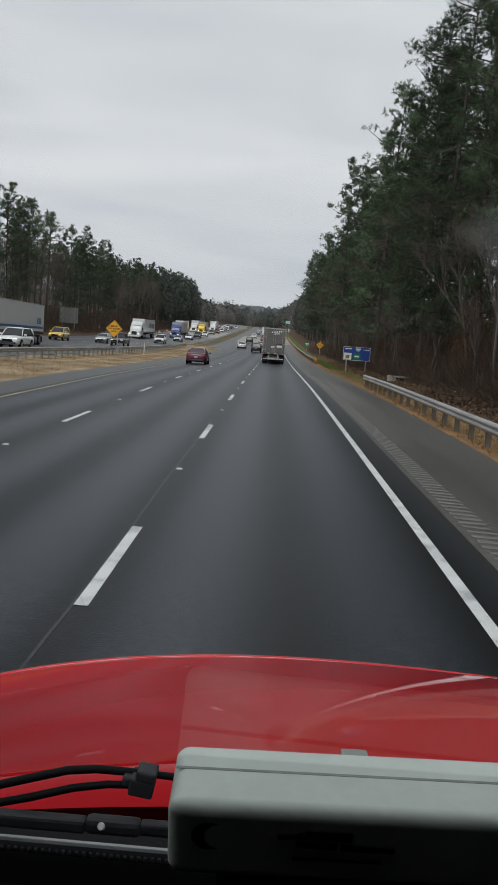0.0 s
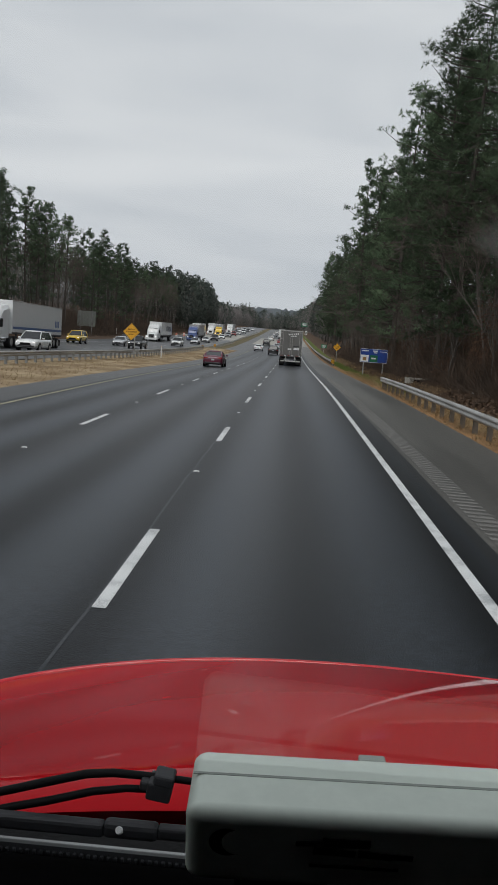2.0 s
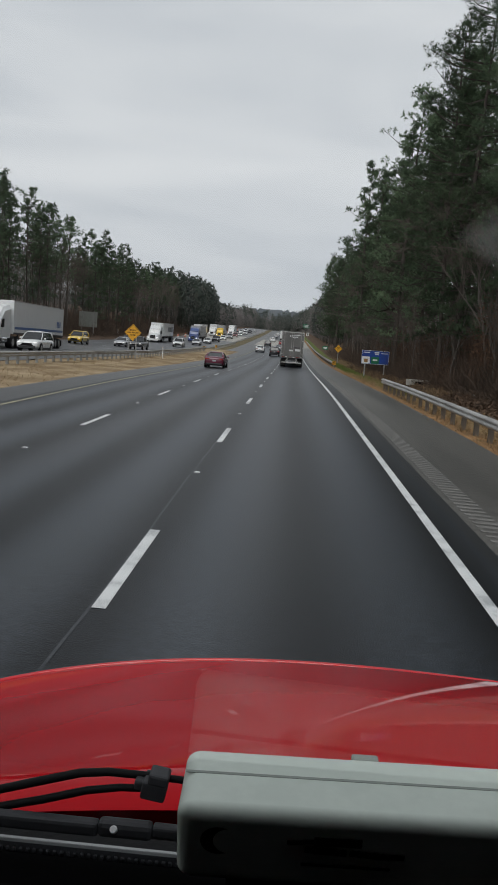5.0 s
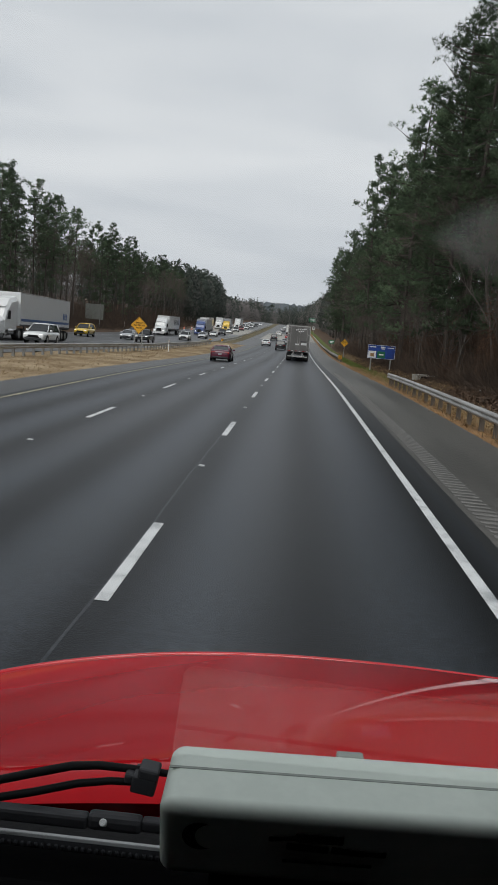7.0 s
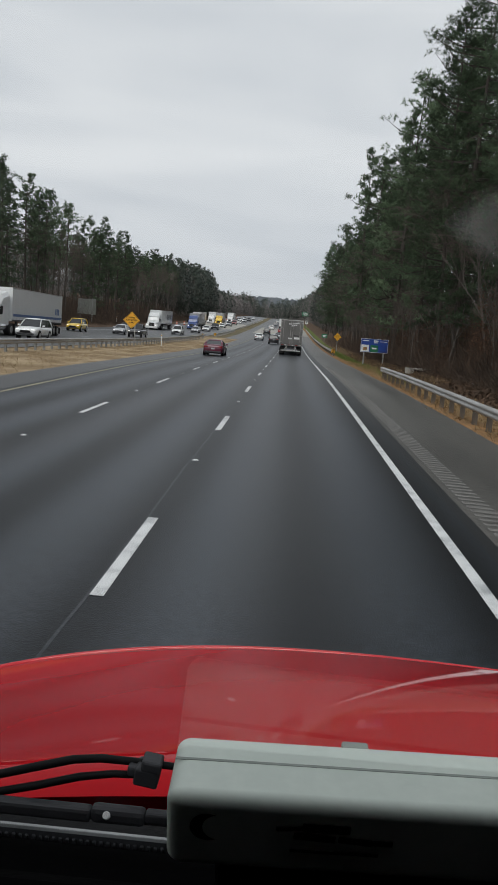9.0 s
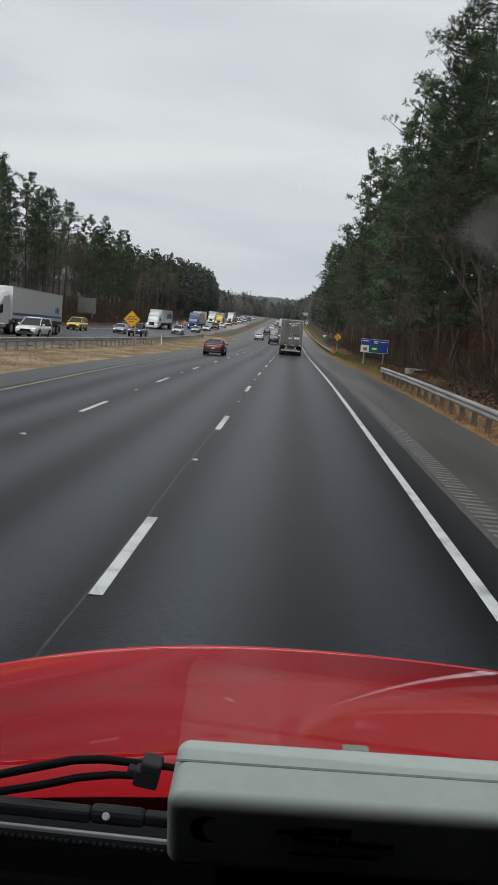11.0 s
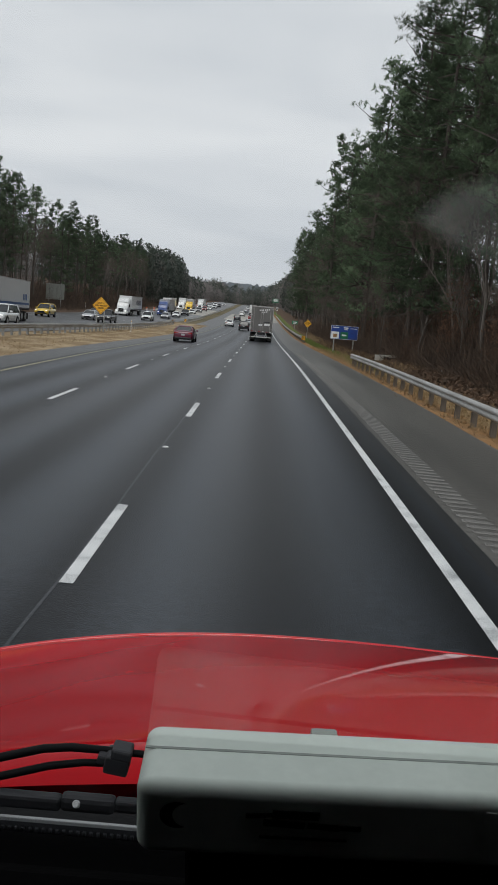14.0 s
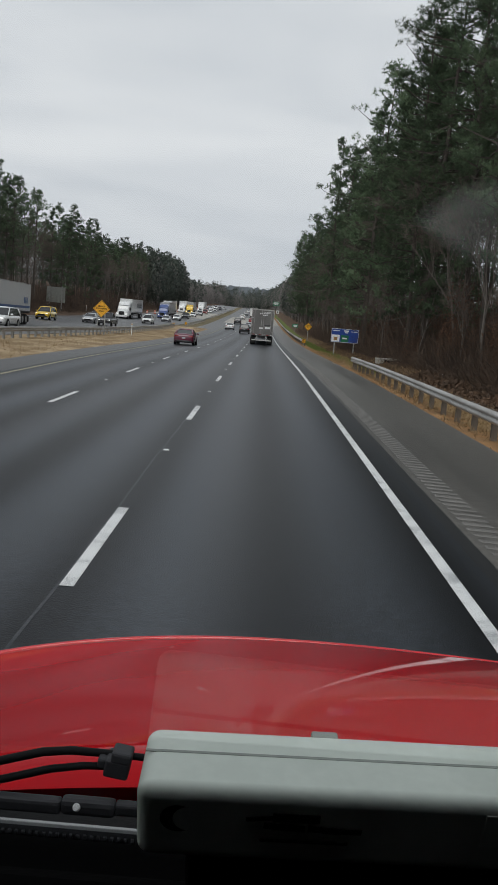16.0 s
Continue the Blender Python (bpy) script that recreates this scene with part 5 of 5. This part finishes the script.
part("silver_strip", boxed((0.45, 0.735, 1.9545), (2.5, 0.004, 0.0048), 0.001), M["silver"], dash, "dull silver strip")
tooth = mesh_of("vent_tooth", boxed((0, 0, 0), (0.0034, 0.005, 0.005), 0.0008), M["trim"])
for k in range(90):
    ob = new("vent_tooth", tooth)
    ob.parent, ob.location = dash, (-0.30 + k * 0.0066, 0.733, 1.946)
part("pad", boxed((0.18, 0.605, 2.0145), (0.40, 0.07, 0.07), 0.008, Matrix.Translation((-0.055, 0.56, 2.10)) @ pose(0, 0, 0, 0, -3.6, 1.6) @ Matrix.Translation((0.055, -0.56, -2.10))), M["dash"], dash)

device = thing("dashboard_device", "pale grey-green plastic box device on the dashboard", "device",
               at=Matrix.Translation((-0.0490, 0.56, 2.1007)) @ pose(0, 0, 0, 0, -1.2, 1.6) @ Matrix.Translation((0.055, -0.56, -2.10)))
D0, D1, DZ = 0.538, 0.628, 2.122
shear = Matrix.Identity(4)
shear[1][2] = -0.30
LEAN = Matrix.Translation((0, D0, DZ)) @ shear @ Matrix.Translation((0, -D0, -DZ))
bm = boxed((0.155, (D0 + D1) / 2, DZ - 0.035), (0.43, D1 - D0, 0.070), 0.0115, LEAN, 26)
part("case", bm, M["device"], device, "pale grey-green plastic case")
part("seam", boxed((0.152, 0.588, DZ), (0.420, 0.0032, 0.0006)), M["device_seam"], device)
bm = bmesh.new()
arc = np.linspace(radians(62), radians(298), 16)
rim_a = [(0.0125 * math.cos(a), 0.0125 * math.sin(a)) for a in arc]
rim_b = [(0.0075 + 0.0110 * math.cos(a), 0.0112 * math.sin(a)) for a in np.linspace(radians(82), radians(278), 16)]
vo, vi = ([bm.verts.new((x - 0.030, D0 - 0.0008, DZ - 0.0275 + z)) for x, z in rr] for rr in (rim_a, rim_b))
for k in range(15):
    bm.faces.new((vo[k], vo[k + 1], vi[k + 1], vi[k]))
bm.transform(LEAN)
part("crescent_mark", bm, M["black"], device, "black crescent mark")
for x, z, w, h, lean in ((0.055, -0.0225, 0.034, 0.0080, 0), (0.031, -0.0240, 0.024, 0.0042, -6), (0.047, -0.0315, 0.030, 0.0060, 3), (0.076, -0.0325, 0.024, 0.0058, 4), (0.095, -0.0330, 0.016, 0.0048, 1), (0.062, -0.0450, 0.064, 0.0024, 0)):
    turn = Matrix.Translation((x, 0, DZ + z)) @ pose(0, 0, 0, 0, lean, 0) @ Matrix.Translation((-x, 0, -DZ - z))
    part("lettering", boxed((x, D0 - 0.0004, DZ + z), (w, 0.0016, h), 0.0007, LEAN @ turn), M["black"], device)
part("side_panel", boxed((0.24, D0 - 0.0002, DZ - 0.026), (0.10, 0.001, 0.030), 0.0004, LEAN), M["device"], device)
part("rear_tab", boxed((0.084, D1 + 0.012, DZ - 0.0135), (0.022, 0.012, 0.012), 0.002), M["device_seam"], device)

# windscreen: thin tilted pane that mirrors the dashboard faintly
m = bpy.data.materials.new("windscreen_glass")
m.use_nodes = True
n, l = m.node_tree.nodes, m.node_tree.links
n.clear()
o, mx, tr, gl, fr = (n.new("ShaderNode" + s) for s in ("OutputMaterial", "MixShader", "BsdfTransparent", "BsdfGlossy", "Fresnel"))
tr.inputs[0].default_value = (0.97, 0.985, 0.98, 1)
gl.inputs["Roughness"].default_value = 0.02
fr.inputs["IOR"].default_value = 1.62
l.new(fr.outputs[0], mx.inputs[0])
l.new(tr.outputs[0], mx.inputs[1])
l.new(gl.outputs[0], mx.inputs[2])
l.new(mx.outputs[0], o.inputs[0])
bm = bmesh.new()
bm.faces.new([bm.verts.new(v) for v in ((-0.85, 0.790, 1.86), (1.75, 0.790, 1.86), (1.65, 0.277, 2.60), (-0.75, 0.277, 2.60))])
bm.normal_update()
if bm.faces[:][0].normal.y > 0:
    bmesh.ops.reverse_faces(bm, faces=bm.faces)
me = bpy.data.meshes.new("windscreen")
bm.to_mesh(me)
bm.free()
me.materials.append(m)
pane = new("windscreen", me)
pane.visible_shadow = False
tagged(pane, "clear tilted windscreen glass of the cab", "windscreen", kind="structure")
# unseen shell around the camera; low roof keeps sky light off the device front
cab = thing("cab", "dark interior of the truck cab", "cab")
part("roof", boxed((0.45, -0.42, 2.64), (2.52, 1.34, 0.06), 0.02), M["lining"], cab)
part("back_wall", boxed((0.45, -1.1, 2.1), (2.6, 0.08, 1.8)), M["lining"], cab)
part("floor", boxed((0.45, -0.4, 1.2), (2.6, 1.5, 0.08)), M["lining"], cab)
for x in (-0.85, 1.75):
    # added full-height walls in place of side windows, to block light from the sides
    part("door_panel", boxed((x, -0.27, 2.05), (0.08, 1.6, 1.5), 0.02), M["lining"], cab)
    part("pillar", tube(bmesh.new(), ((x, 0.80, 1.84), (x + (0.10 if x < 0 else -0.10), 0.27, 2.62)), 0.035, 8), M["lining"], cab)

# dirt specks on the glass, and a reflection painted as a pale film
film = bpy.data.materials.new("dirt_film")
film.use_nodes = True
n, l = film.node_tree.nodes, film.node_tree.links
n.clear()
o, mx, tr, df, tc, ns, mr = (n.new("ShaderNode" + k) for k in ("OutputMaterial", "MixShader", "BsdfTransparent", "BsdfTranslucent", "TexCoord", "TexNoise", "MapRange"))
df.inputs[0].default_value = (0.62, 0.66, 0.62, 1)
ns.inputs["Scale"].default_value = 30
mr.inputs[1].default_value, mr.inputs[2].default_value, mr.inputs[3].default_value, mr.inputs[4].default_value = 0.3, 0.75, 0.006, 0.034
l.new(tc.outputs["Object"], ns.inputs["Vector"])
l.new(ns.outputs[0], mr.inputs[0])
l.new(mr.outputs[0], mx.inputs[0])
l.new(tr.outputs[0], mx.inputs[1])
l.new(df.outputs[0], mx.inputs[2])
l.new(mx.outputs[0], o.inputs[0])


def on_glass(x, z):
    """A place just inside the windscreen."""
    return Vector((x, 0.790 - 0.575 * (z - 1.86) / 0.83 - 0.003, z))


GLASS_SPECKS = ((-0.063, 2.305, 0.0024), (0.0365, 2.309, 0.0022), (-0.036, 2.283, 0.0012), (0.020, 2.36, 0.0009))
REFLECTION_OUTLINE = ((0.0639, 2.4962), (0.0670, 2.5005), (0.0716, 2.5048), (0.0781, 2.5095), (0.1023, 2.5160), (0.1161, 2.4695), (0.1053, 2.4780), (0.0838, 2.4838), (0.0755, 2.4891), (0.0688, 2.4929))
for gx, gz, r in GLASS_SPECKS:
    bm = bmesh.new()
    bm.faces.new([bm.verts.new(on_glass(gx + r * math.cos(a) * random.uniform(0.8, 1.2), gz + r * math.sin(a) * random.uniform(0.8, 1.2))) for a in np.linspace(0, 2 * math.pi, 12, endpoint=False)])
    ob = part("glass_speck", bm, film)
    ob.visible_shadow = False
    tagged(ob, "small pale dirt speck on the windscreen", "dirt", "dirt specks")
# stacked pale layers stand in for a reflection in the glass
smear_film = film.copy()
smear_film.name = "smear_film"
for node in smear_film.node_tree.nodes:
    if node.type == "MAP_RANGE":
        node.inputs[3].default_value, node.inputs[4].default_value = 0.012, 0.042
reflection = thing("glass_smear", "pale reflection patch painted on the windscreen", "dirt", "dirt specks")
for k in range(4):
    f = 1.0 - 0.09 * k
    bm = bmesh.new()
    bm.faces.new([bm.verts.new(on_glass(0.0960 + (gx - 0.0960) * f, 2.4940 + (gz - 2.4940) * f) - Vector((0, 0.0004 * k, 0))) for gx, gz in REFLECTION_OUTLINE])
    ob = part("reflection_layer", bm, smear_film, reflection)
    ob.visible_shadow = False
